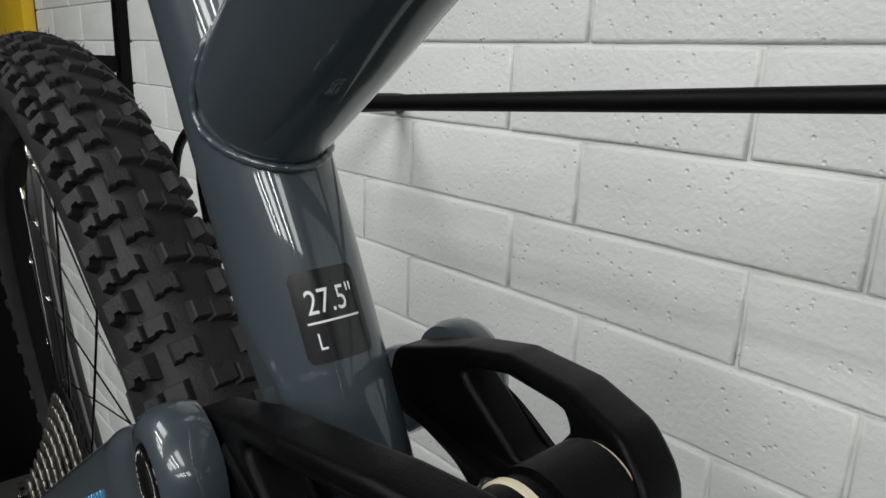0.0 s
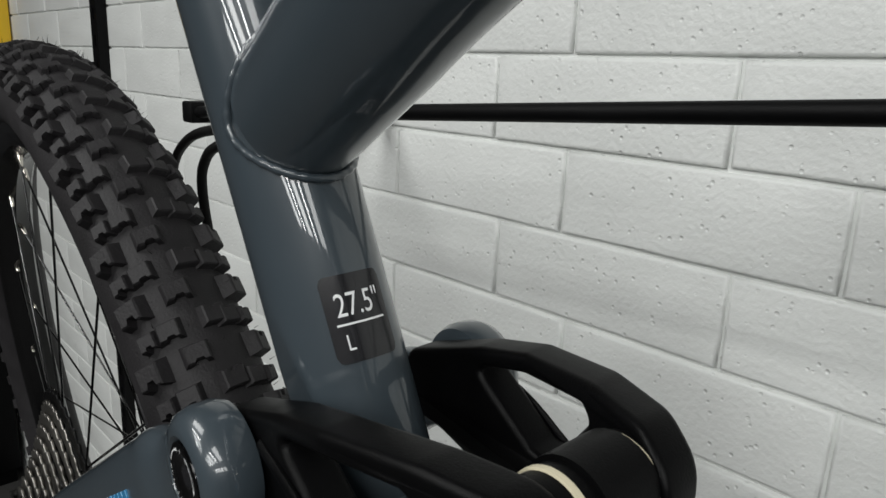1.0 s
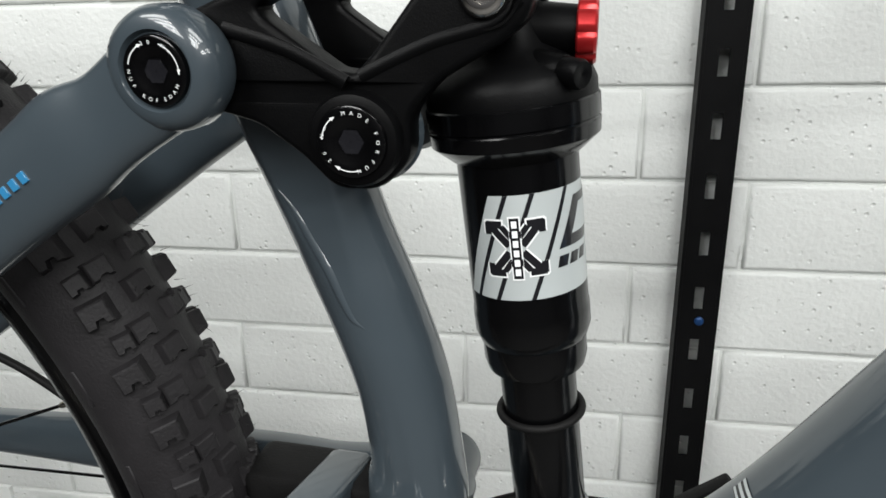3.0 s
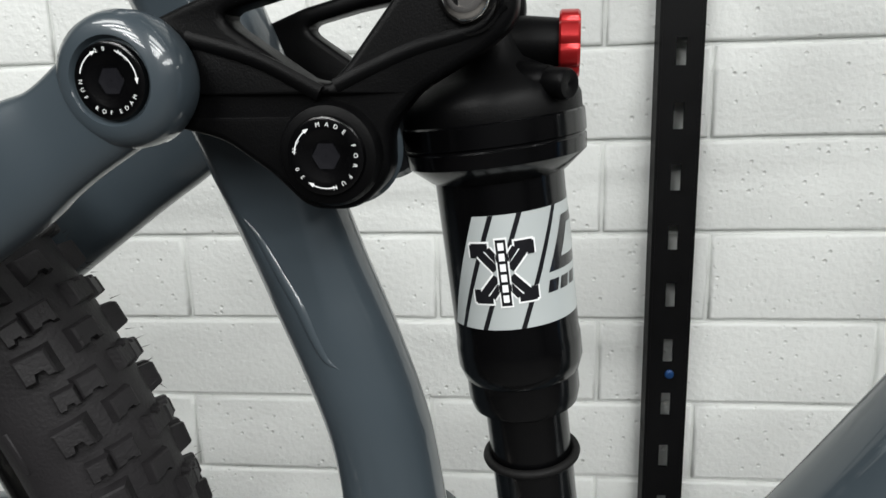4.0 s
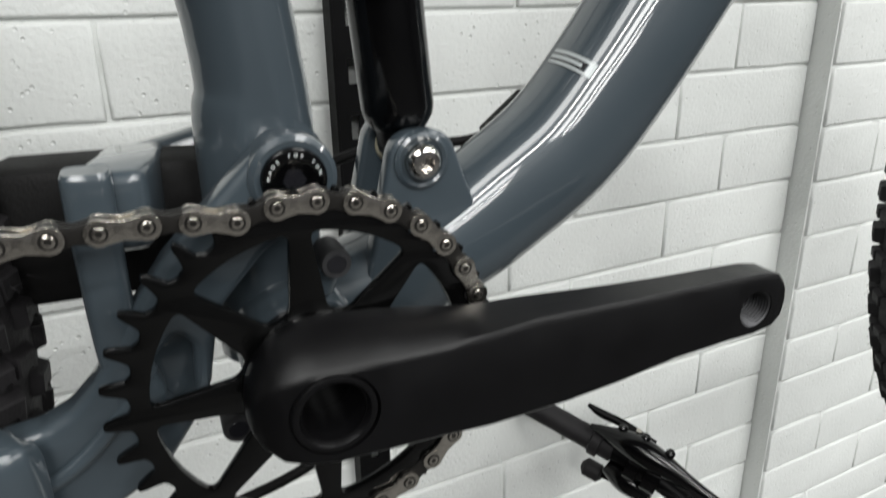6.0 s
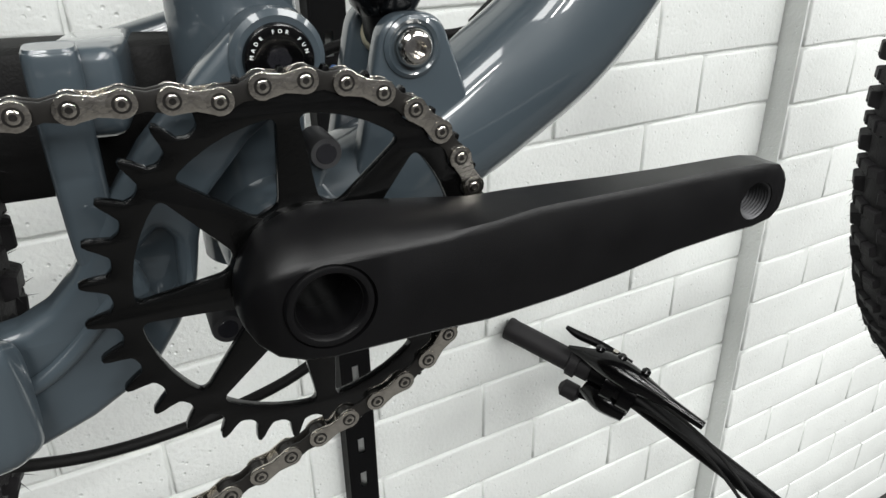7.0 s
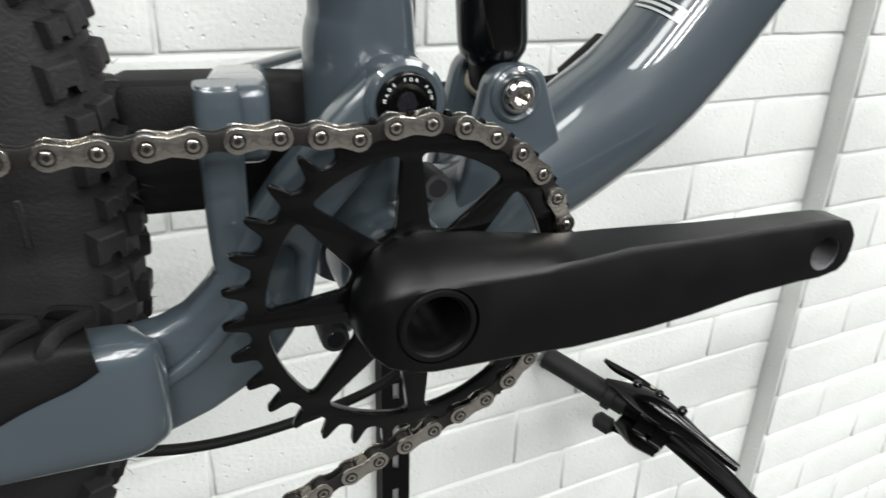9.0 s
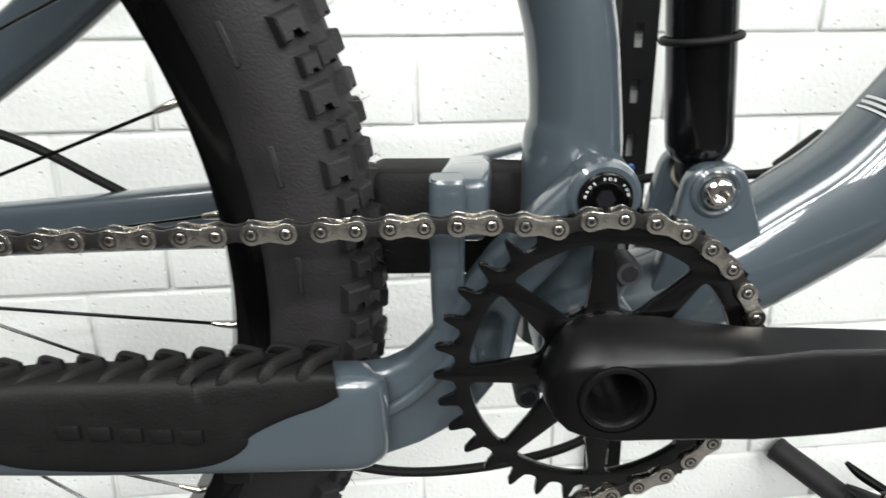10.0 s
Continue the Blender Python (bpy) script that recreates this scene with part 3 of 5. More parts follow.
def stay_cover():
    cover = part("chainstay_protector", sweep([
        (-0.34, -0.0665, 0.004, 0.0105, 0.017), (-0.262, -0.0635, -0.001, 0.0112, 0.0150), (-0.240, -0.0625, -0.0050, 0.0113, 0.0180), (-0.225, -0.0610, -0.0075, 0.0115, 0.0205), (-0.19, -0.0575, -0.0105, 0.0120, 0.0220), (-0.163, -0.0545, -0.0110, 0.0122, 0.0215),
        (-0.150, -0.0530, -0.0055, 0.0122, 0.0160), (-0.134, -0.0510, -0.0018, 0.0123, 0.0118), (-0.118, -0.0490, 0.0008, 0.0125, 0.0088), (-0.110, -0.0478, 0.0020, 0.0120, 0.006)], 32, 8, 4.6), GUARD, bike, "black ribbed rubber chainstay protector")
    cover.location.z = -0.0065
    n = 15
    for i in range(n):
        x = -0.335 + 0.2140 * i / (n - 1)
        y = -0.0668 + 0.0185 * (x + 0.34) / 0.226
        for s in (-1, 1):
            rib = sweep([(x - 0.005, y + 0.0115 * s, -0.002, 0.0016, 0.0026), (x + 0.000, y + 0.0105 * s, 0.0085, 0.0019, 0.0028), (x + 0.004, y + 0.006 * s, 0.0120, 0.0019, 0.0028), (x + 0.013, y, 0.0135, 0.0018, 0.0026)], 8, 3, 3.0)
            part("rib", rib, GUARD, cover)
    for i in range(5):
        x = -0.214 + 0.0112 * i
        y = -0.0722 + 0.0011 * i
        part("embossed_bar", box(x, x + 0.0082, y - 0.0004, y + 0.002, -0.0105 - 0.0016 * i, -0.0045 - 0.0016 * i, 0.0003), GUARD, cover, "embossed plain bar")


stay_cover()


# ---- crank, chainring and chain ----
def ring_angle(k):
    return radians(98.5 - 11.25 * (k - 2))


def chainring():
    n, loop = 32, []
    for k in range(n):
        for f, r in ((-0.30, 0.0612), (-0.22, 0.0618), (-0.16, 0.0650), (-0.09, 0.0682), (-0.03, 0.0692), (0.05, 0.0690), (0.11, 0.0672), (0.17, 0.0640), (0.24, 0.0616), (0.32, 0.0609), (0.5, 0.0604), (0.62, 0.0606)):
            a = ring_angle(2 - (k + 0.5 + f))
            loop.append((r * math.cos(a), r * math.sin(a)))
    loops = [loop]
    for k in range(8):
        a0, a1 = radians(93 + 45 * k), radians(93 + 45 * (k + 1))
        pts = []
        for r, half in ((0.0262, 0.0066), (0.0545, 0.0034)):
            d = math.asin(half / r)
            n_arc = 5 if r > 0.04 else 1
            rng = [a0 + d + (a1 - a0 - 2 * d) * t / n_arc for t in range(n_arc + 1)]
            pts += [(r * math.cos(a), r * math.sin(a)) for a in (rng if r < 0.04 else rng[::-1])]
        loops.append(rounded(pts, [0.0095, 0.0095, 0.0035, 0.03, 0.03, 0.03, 0.03, 0.0035], 6))
    ring = link("chainring", plate(loops, 0.0019, 0.0006, 1), RING_BLACK, bike, "worn black 32-tooth chainring with curved arms")
    ring.location.y = RING_Y
    part("ring_hub", lathe([(0.0, 0.0262), (0.004, 0.0255), (0.007, 0.022), (0.007, 0.012)], (0, RING_Y, 0), seg=48), RING_BLACK, bike)


chainring()


def link_loop(r, waist):
    out = []
    for cx, a0 in ((PITCH / 2, -1), (-PITCH / 2, 1)):
        for k in range(11):
            a = radians((-118 if a0 < 0 else 62) + 236 * k / 10)
            out.append((cx + r * math.cos(a), r * math.sin(a)))
        out.append((0, waist if a0 < 0 else -waist))
    return out


def chain():
    lead = part("chain_pin", lathe([(-0.0035, 0.0018), (0.0035, 0.0018)], (0, 0, 0), seg=10), STEEL)
    pin_mesh = lead.data
    bpy.data.objects.remove(lead)
    plate_o = plate([link_loop(0.0042, 0.0029)], 0.0005, 0.0002, 1)
    plate_i = plate([link_loop(0.0041, 0.0027)], 0.0005, 0.0002, 1)

    def joined(items):
        bm = bmesh.new()
        for me, m in items:
            tmp = me.copy()
            tmp.transform(m)
            bm.from_mesh(tmp)
            bpy.data.meshes.remove(tmp)
        me = bpy.data.meshes.new("link")
        bm.to_mesh(me)
        bm.free()
        return me

    def ring(x, y, r0, r1, h):
        b = lathe([(0, r1), (h * 0.6, r1), (h, r1 * 0.85), (h, r0), (0, r0 * 0.9), (0, 0.0002)], (x, y, 0), seg=16)
        m = bpy.data.meshes.new("boss")
        b.to_mesh(m)
        b.free()
        return m

    def dark(x, y, r0, r1, h):
        me = ring(x, y, r0, r1, h)
        me.polygons.foreach_set("material_index", [1] * len(me.polygons))
        return me

    bosses = [(ring(s * PITCH / 2, -0.0036, 0.0010, 0.0019, 0.0004), Matrix.Identity(4)) for s in (-1, 1)]
    bosses += [(dark(s * PITCH / 2, -0.0036, 0.0019, 0.0026, 0.00005), Matrix.Identity(4)) for s in (-1, 1)]
    # dark disc in each pin end, painted for the shade of its hollow
    bosses += [(dark(s * PITCH / 2, -0.0038, 0.0001, 0.0010, 0.00003), Matrix.Identity(4)) for s in (-1, 1)]
    lifted = [(ring(s * PITCH / 2, -0.0033, 0.0021, 0.0040, 0.0002), Matrix.Identity(4)) for s in (-1, 1)]
    outer = joined([(plate_o, Matrix.Translation((0, -0.0029, 0))), (plate_o, Matrix.Translation((0, 0.0029, 0)))] + bosses + lifted + [(pin_mesh, Matrix.Translation((s * PITCH / 2, 0, 0))) for s in (-1, 1)])
    roller = lathe([(-0.0013, 0.0038), (0.0013, 0.0038)], (0, 0, 0), seg=14)
    roller_me = bpy.data.meshes.new("roller")
    roller.to_mesh(roller_me)
    roller.free()
    inner = joined([(plate_i, Matrix.Translation((0, -0.0019, 0))), (plate_i, Matrix.Translation((0, 0.0019, 0)))] + [(roller_me, Matrix.Translation((s * PITCH / 2, 0, 0))) for s in (-1, 1)])
    pins = {}
    for k in range(1, 18):
        pins[k] = (RING_R * math.cos(ring_angle(k)), RING_R * math.sin(ring_angle(k)))
    x, z = pins[1]
    for j in range(1, 33):
        pins[1 - j] = (x - PITCH * j, z + (0.0028 if j > 1 else 0.0018) - 0.0003 * j)
    x, z = pins[17]
    for j in range(1, 31):
        pins[17 + j] = (x - 0.0117 * j, z - 0.0049 * j)
    holder = new("chain")
    holder.parent = bike
    tagged(holder, "nickel-plated bicycle chain with dark inner links")
    keys = sorted(pins)
    for a, b in zip(keys, keys[1:]):
        (x0, z0), (x1, z1) = pins[a], pins[b]
        if a % 2 == 0 and not outer.materials:
            outer.materials.append(STEEL)
            outer.materials.append(CHAIN_DARK)
        ob = link("outer_link" if a % 2 == 0 else "inner_link", outer if a % 2 == 0 else inner, STEEL if a % 2 == 0 else CHAIN_DARK, holder, smooth=True)
        ob.matrix_basis = Matrix.Translation(((x0 + x1) / 2, RING_Y - 0.0002 - 0.00035 * max(0, 1 - a), (z0 + z1) / 2)) @ Matrix.Rotation(-math.atan2(z1 - z0, x1 - x0), 4, "Y")


chain()


def crank():
    # outline of the arm along its length: x, upper edge, lower edge, outer face, inner face
    stations = [(-0.0262, 0.003, 0.002, -0.003, -0.0680, -0.058), (-0.0252, 0.0075, 0.0055, -0.0065, -0.0705, -0.0565), (-0.0225, 0.0135, 0.0095, -0.0115, -0.0735, -0.0555), (-0.017, 0.0200, 0.0137, -0.0160, -0.0762, -0.055), (-0.009, 0.0240, 0.0160, -0.0186, -0.0776, -0.055), (0.0, 0.0255, 0.0168, -0.0196, -0.0784, -0.055), (0.02, 0.0242, 0.0168, -0.0190, -0.0792, -0.055),
                (0.04, 0.0222, 0.0178, -0.0184, -0.0803, -0.057), (0.055, 0.0214, 0.0192, -0.0180, -0.0815, -0.060), (0.072, 0.0226, 0.0220, -0.0160, -0.0828, -0.063), (0.085, 0.0230, 0.0226, -0.0143, -0.0838, -0.065), (0.107, 0.0238, 0.0234, -0.0102, -0.0855, -0.069), (0.131, 0.0246, 0.0246, -0.0048, -0.0870, -0.072),
                (0.155, 0.0252, 0.0254, -0.0018, -0.0882, -0.0735), (0.168, 0.0250, 0.0254, -0.0008, -0.0888, -0.0738), (0.1765, 0.0238, 0.0238, 0.0010, -0.0888, -0.0742), (0.1805, 0.0205, 0.0200, 0.0045, -0.0884, -0.0748), (0.1820, 0.0155, 0.0150, 0.0095, -0.0878, -0.0758)]
    bm = bmesh.new()
    rings = []
    for x, top, ridge, bot, y0, y1 in stations:
        bot -= 0.0012
        low = min(0.0018, (ridge - bot) * 0.1)
        prof = [(y0 + 0.0006, bot + low), (y0 - 0.0002, bot + low + 0.001), (y0 - 0.0002, ridge - 0.0022), (y0 + 0.0013, ridge + 0.0004), (y0 + (y1 - y0) * 0.62, top), (y1 - 0.001, top), (y1, top - 0.002), (y1, bot + 0.002), (y1 - 0.001, bot), (y0 + (y1 - y0) * 0.4, bot)]
        rings.append([bm.verts.new((x, y, z)) for y, z in prof])
    for a, b in zip(rings, rings[1:]):
        n = len(a)
        for k in range(n):
            bm.faces.new((a[k], a[(k + 1) % n], b[(k + 1) % n], b[k]))
    bm.faces.new(rings[0])
    bm.faces.new(rings[-1][::-1])
    bmesh.ops.recalc_face_normals(bm, faces=bm.faces)
    arm = part("crank_arm", bm, SATIN_BLACK, bike, "satin black forged crank arm")
    px, pz = 0.1665, 0.0112
    drill(arm, [lathe([(-0.02, 0.0108), (0.06, 0.0108)], (0, -0.05, 0), seg=44), lathe([(-0.02, 0.0150), (0.0170, 0.0150), (0.0170, 0.0149)], (0, -0.0935, 0), (0, 1, 0), 44), lathe([(-0.02, 0.0078), (0.05, 0.0078)], (px, -0.06, pz), seg=36)])
    part("bore_lip", lathe([(-0.006, 0.0149), (0.0002, 0.0147), (0.0014, 0.0140), (0.0017, 0.0130), (0.0014, 0.0120), (0.0002, 0.0112), (-0.004, 0.0106), (-0.012, 0.0103), (-0.022, 0.0102), (-0.022, 0.0002)], (0, -0.0772, 0), seg=48, closed=False), SATIN_BLACK, arm, "hollow spindle bore with raised lip")
    rows = []
    for k in range(10):
        rows += [(-0.0008 * 1.7 * k, 0.0079), (-0.0008 * 1.7 * k - 0.0006, 0.0071)]
    part("pedal_thread", lathe(rows, (px, -0.0885, pz), seg=36, closed=False), THREAD, arm, "dark bare threaded pedal hole")
    return arm


crank_arm = crank()


# ---- rear shock ----
def shock():
    (x0, z0), (x1, z1) = PIV_F, SHOCK_LO
    way = Vector((x1 - x0, 0, z1 - z0))
    length = way.length
    way.normalize()
    holder = new("rear_shock")
    holder.parent = bike
    tagged(holder, "black air shock with silver decal and red dial")
    base = (x0, 0, z0)

    def at(d, off=0.0, y=0.0):
        n = Vector((way.z, 0, -way.x))
        return Vector(base) + way * d - n * off + Vector((0, y, 0))

    part("head", lathe([(0.008, 0.012), (0.017, 0.015), (0.022, 0.0215), (0.026, 0.0275), (0.030, 0.0290), (0.0345, 0.0290)], base, way, 48), MATT_BLACK, holder, "matt black shock head")
    part("air_can_top", lathe([(0.0345, 0.0292), (0.035, 0.0297), (0.0415, 0.0297), (0.0420, 0.0292), (0.0425, 0.0292), (0.0430, 0.0296), (0.0475, 0.0292), (0.0530, 0.0228), (0.0535, 0.0213)], base, way, 56), GLOSS_BLACK, holder)
    part("air_sleeve", lathe([(0.053, 0.0213), (0.108, 0.0213), (0.1105, 0.0217), (0.1180, 0.0217), (0.1225, 0.0202), (0.1230, 0.0196), (0.1305, 0.0196), (0.1345, 0.0186), (0.1365, 0.0155), (0.1365, 0.0146)], base, way, 64), GLOSS_BLACK, holder, "gloss black air sleeve")
    part("shaft", lathe([(0.136, 0.0146), (0.200, 0.0146), (0.204, 0.0138), (0.208, 0.0112)], base, way, 48), GLOSS_BLACK, holder, "black shock shaft")
    part("lower_eye", sweep([(*at(0.197), 0.0100, 0.0110), (*at(0.208), 0.0100, 0.0095), (*at(length), 0.0105, 0.0090), (*at(length + 0.009), 0.009, 0.004)], 20, 4, 3.0), MATT_BLACK, holder)
    ring = bmesh.new()
    R, r = 0.0161, 0.0016
    turn = way.to_track_quat("Z", "Y").to_matrix()
    grid = []
    for i in range(48):
        a = 2 * math.pi * i / 48
        grid.append([ring.verts.new(at(0.1560) + turn @ Vector(((R + r * math.cos(b)) * math.cos(a), (R + r * math.cos(b)) * math.sin(a), r * math.sin(b)))) for b in [2 * math.pi * k / 10 for k in range(10)]])
    for i in range(48):
        for k in range(10):
            ring.faces.new((grid[i][k], grid[(i + 1) % 48][k], grid[(i + 1) % 48][(k + 1) % 10], grid[i][(k + 1) % 10]))
    part("o_ring", ring, GUARD, holder, "thin black rubber travel ring")
    # eye, stub, dial and valve
    part("upper_eye", lathe([(-0.0085, 0.0125), (0.0085, 0.0125)], base, (0, 1, 0), 32), MATT_BLACK, holder)
    c = at(0.0125)
    part("dial_stub", lathe([(0.0, 0.0092), (0.012, 0.0090), (0.0225, 0.0080), (0.0228, 0.006)], c + Vector((0.002, 0, 0)), (1, 0, 0.0), 32), MATT_BLACK, holder)
    bm = bmesh.new()
    n, dc = 72, c + Vector((0.0235, 0, 0.0))
    rings = []
    for h, f in ((0, 0.94), (0.0006, 1.0), (0.0056, 1.0), (0.0064, 0.93), (0.0064, 0.55), (0.0058, 0.5), (0.0058, 0.02)):
        row = []
        for k in range(n):
            a = 2 * math.pi * k / n
            notch = 1 - 0.09 * max(0.0, math.cos(8 * a)) ** 3 if f > 0.9 else 1
            rr = 0.0106 * f * notch
            row.append(bm.verts.new(dc + Vector((h, rr * math.cos(a), rr * math.sin(a)))))
        rings.append(row)
    for a, b in zip(rings, rings[1:]):
        for k in range(n):
            bm.faces.new((a[k], a[(k + 1) % n], b[(k + 1) % n], b[k]))
    bm.faces.new(rings[0][::-1])
    bm.faces.new(rings[-1])
    bmesh.ops.recalc_face_normals(bm, faces=bm.faces)
    part("rebound_dial", bm, RED, holder, "red anodised rebound dial")
    v = at(0.0235)
    part("valve_base", sweep([(v.x + 0.008, -0.010, v.z + 0.001, 0.0060, 0.0058), (v.x + 0.016, -0.0145, v.z, 0.0058, 0.0056), (v.x + 0.020, -0.0165, v.z, 0.0050, 0.0050)], 20, 4), MATT_BLACK, holder)
    vd = Vector((0.75, -0.62, -0.05)).normalized()
    part("valve_cap", lathe([(0.0, 0.0038), (0.0005, 0.0047), (0.0085, 0.0047), (0.0098, 0.0040), (0.0098, 0.0012), (0.0092, 0.0002)], (v.x + 0.018, -0.0155, v.z), vd, 28), MATT_BLACK, holder, "black air valve cap")
    # silver decal wrapped on the sleeve
    n_side = Vector((way.z, 0, -way.x))

    def wrap(d, ang, lift):
        r = 0.0213 + lift
        return Vector(base) + way * d + r * (Vector((0, -1, 0)) * math.cos(ang) - n_side * math.sin(ang))

    def patch(name, corners, lift, mat, nu=14, nv=6, label=""):
        """Four corners (distance down, degrees round) as a curved patch."""
        bm2 = bmesh.new()
        (a, b, c2, d2) = [np.array(q, float) for q in corners]
        grid2 = []
        for i in range(nv + 1):
            row = []
            for j in range(nu + 1):
                u, w = j / nu, i / nv
                q = (a * (1 - u) + b * u) * (1 - w) + (d2 * (1 - u) + c2 * u) * w
                row.append(bm2.verts.new(wrap(q[0], radians(q[1]), lift)))
            grid2.append(row)
        for i in range(nv):
            for j in range(nu):
                bm2.faces.new((grid2[i][j], grid2[i][j + 1], grid2[i + 1][j + 1], grid2[i + 1][j]))
        return part(name, bm2, mat, holder, label)

    top, bot = 0.0630, 0.1005
    patch("silver_decal", [(top, -22), (top, 118), (bot, 118), (bot, -62)], 0.00008, SILVER, 30, 8, "silver grey decal band")
    for a0 in (-8, 16, 50):
        patch("decal_stripe", [(top, a0), (top, a0 + 4.5), (bot, a0 - 36), (bot, a0 - 40.5)], 0.00016, INK_AND_SHADE)
    X0, XA = 0.0815, 0.0

    def bar(p, q, w, lift, mat, name):
        """A straight bar between two places on the sleeve (metres down, metres round)."""
        p, q = np.array(p), np.array(q)
        u = (q - p) / np.linalg.norm(q - p)
        m = np.array((-u[1], u[0])) * w
        k = 180 / math.pi / 0.0213
        cs = [p - m, q - m, q + m, p + m]
        patch(name, [(c3[0], c3[1] * k) for c3 in cs], lift, mat, 10, 2)

    for lift, grow, mat in ((0.00022, 0.0012, WHITE), (0.00030, 0.0, INK_AND_SHADE)):
        w = 0.0013 + grow * 0.5
        g = grow * 0.5
        for sx in (-1, 1):
            for t in (-1, 1):
                # bent arms of a crossed emblem
                bar((X0 + sx * (0.0088 + g), t * (0.0088 + g)), (X0 + sx * 0.0012, t * 0.0022), w, lift, mat, "emblem_arm")
                bar((X0 + sx * 0.0086, t * (0.0098 + g)), (X0 + sx * 0.0086, t * (0.0042 - g)), w, lift + 0.00003, mat, "emblem_arm")
                bar((X0 + sx * (0.0094 + g), t * 0.0092), (X0 + sx * 0.0052, t * 0.0092), w * 0.9, lift + 0.00005, mat, "emblem_arm")
                bar((X0 + sx * 0.0080, t * 0.0044), (X0 + sx * 0.0040, t * 0.0014), w * 0.8, lift + 0.00004, mat, "emblem_arm")
        bar((X0 - 0.0108 - g, 0), (X0 + 0.0108 + g, 0), 0.0016 + grow * 0.4, lift + 0.00012, mat, "emblem_bar")
    for i in range(6):
        bar((X0 - 0.0098 + 0.0034 * i, 0.0), (X0 - 0.0074 + 0.0034 * i, 0.0), 0.0009, 0.00055, WHITE, "emblem_mark")
    patch("dark_mark", [(top + 0.004, 62), (top + 0.004, 100), (top + 0.021, 84), (top + 0.021, 40)], 0.0002, INK_AND_SHADE)
    patch("silver_mark", [(top + 0.007, 70), (top + 0.007, 102), (top + 0.017, 90), (top + 0.017, 56)], 0.0003, SILVER)
    for i in range(3):
        patch("word_bar", [(top + 0.0235, 40 + 14 * i), (top + 0.0235, 51 + 14 * i), (top + 0.0275, 48 + 14 * i), (top + 0.0275, 37 + 14 * i)], 0.0002, INK_AND_SHADE)


shock()


# ---- decals on the frame ----
def tube_point(rows, s, ang, lift, side=(0, 1, 0), power=2.2):
    """A place on a swept tube: s along the rows (0 to 1), ang in radians from the near side towards the upper front."""
    pts = spline(rows, 24)
    f = s * (len(pts) - 1)
    i = min(int(f), len(pts) - 2)
    p = pts[i] * (1 - f + i) + pts[i + 1] * (f - i)
    wayv = (Vector(pts[i + 1][:3]) - Vector(pts[i][:3])).normalized()
    sv = Vector(side)
    sv = (sv - wayv * sv.dot(wayv)).normalized()
    u = wayv.cross(sv)
    ct, st = -math.cos(ang), math.sin(ang)
    ct = math.copysign(abs(ct) ** (2 / power), ct)
    st = math.copysign(abs(st) ** (2 / power), st)
    return Vector(p[:3]) + sv * ((p[3] + lift) * ct) + u * ((p[4] + lift) * st)


def size_sticker():
    rows = [(-0.0545, 0, 0.25, 0.0195, 0.0198), (-0.0725, 0, 0.306, 0.0195, 0.0195), (-0.098, 0, 0.385, 0.0195, 0.0195)]
    axis0, axis1 = Vector((-0.0510, 0, 0.25)), Vector((-0.104, 0, 0.392))
    wayv = (axis1 - axis0).normalized()
    front = Vector((wayv.z, 0, -wayv.x))
    mid = Vector((-0.0672, 0, 0.2955))
    a_mid = STICKER_ANGLE

    def on(u, v, lift):
        a = radians(a_mid) + u / 0.0196
        return mid + wayv * v + (0.0196 + lift) * (Vector((0, -1, 0)) * math.cos(a) + front * math.sin(a))

    def wrapped(me, lift, name, mat, parent, label=""):
        for v in me.vertices:
            v.co = on(v.co.x, v.co.y, lift)
        me.update()
        return link(name, me, mat, parent, label)

    bm = bmesh.new()
    w, h, r = 0.0100, 0.0126, 0.0022
    cols = [-w + 2 * w * k / 24 for k in range(25)]
    rows2 = []
    for x in cols:
        e = max(0.0, abs(x) - (w - r))
        hh = h - r + math.sqrt(max(0.0, r * r - e * e))
        rows2.append([bm.verts.new((x, -hh + 2 * hh * k / 6, 0)) for k in range(7)])
    for a, b in zip(rows2, rows2[1:]):
        for k in range(6):
            bm.faces.new((a[k], b[k], b[k + 1], a[k + 1]))
    me = bpy.data.meshes.new("size_sticker")
    bm.to_mesh(me)
    bm.free()
    st = wrapped(me, 0.0001, "size_sticker", INK_AND_SHADE, seat_tube, "black sticker printed with wheel and frame size")

    def words(body, size, x, y, name):
        m2 = letters(body, size)
        bm2 = bmesh.new()
        bm2.from_mesh(m2)
        bmesh.ops.scale(bm2, vec=(0.72, 1.0, 1), verts=bm2.verts)
        bmesh.ops.translate(bm2, vec=(x, y, 0), verts=bm2.verts)
        bmesh.ops.subdivide_edges(bm2, edges=bm2.edges[:], cuts=1)
        bm2.to_mesh(m2)
        bm2.free()
        wrapped(m2, 0.00035, name, WHITE, st, "white printed letters")

    words("27.5\"", 0.0096, 0.0002, 0.0036, "size_lettering")
    words("L", 0.0066, -0.0050, -0.0070, "size_lettering")
    bm = bmesh.new()
    a = [bm.verts.new((-0.0076 + 0.0152 * k / 12, y, 0)) for k in range(13) for y in (-0.0019, -0.0013)]
    for k in range(12):
        bm.faces.new((a[2 * k], a[2 * k + 2], a[2 * k + 3], a[2 * k + 1]))
    me = bpy.data.meshes.new("line")
    bm.to_mesh(me)
    bm.free()
    wrapped(me, 0.00035, "printed_line", WHITE, st)


STICKER_ANGLE = 86
size_sticker()

for ob in [seat_tube] + seat_tube.children_recursive:
    leaned(ob)


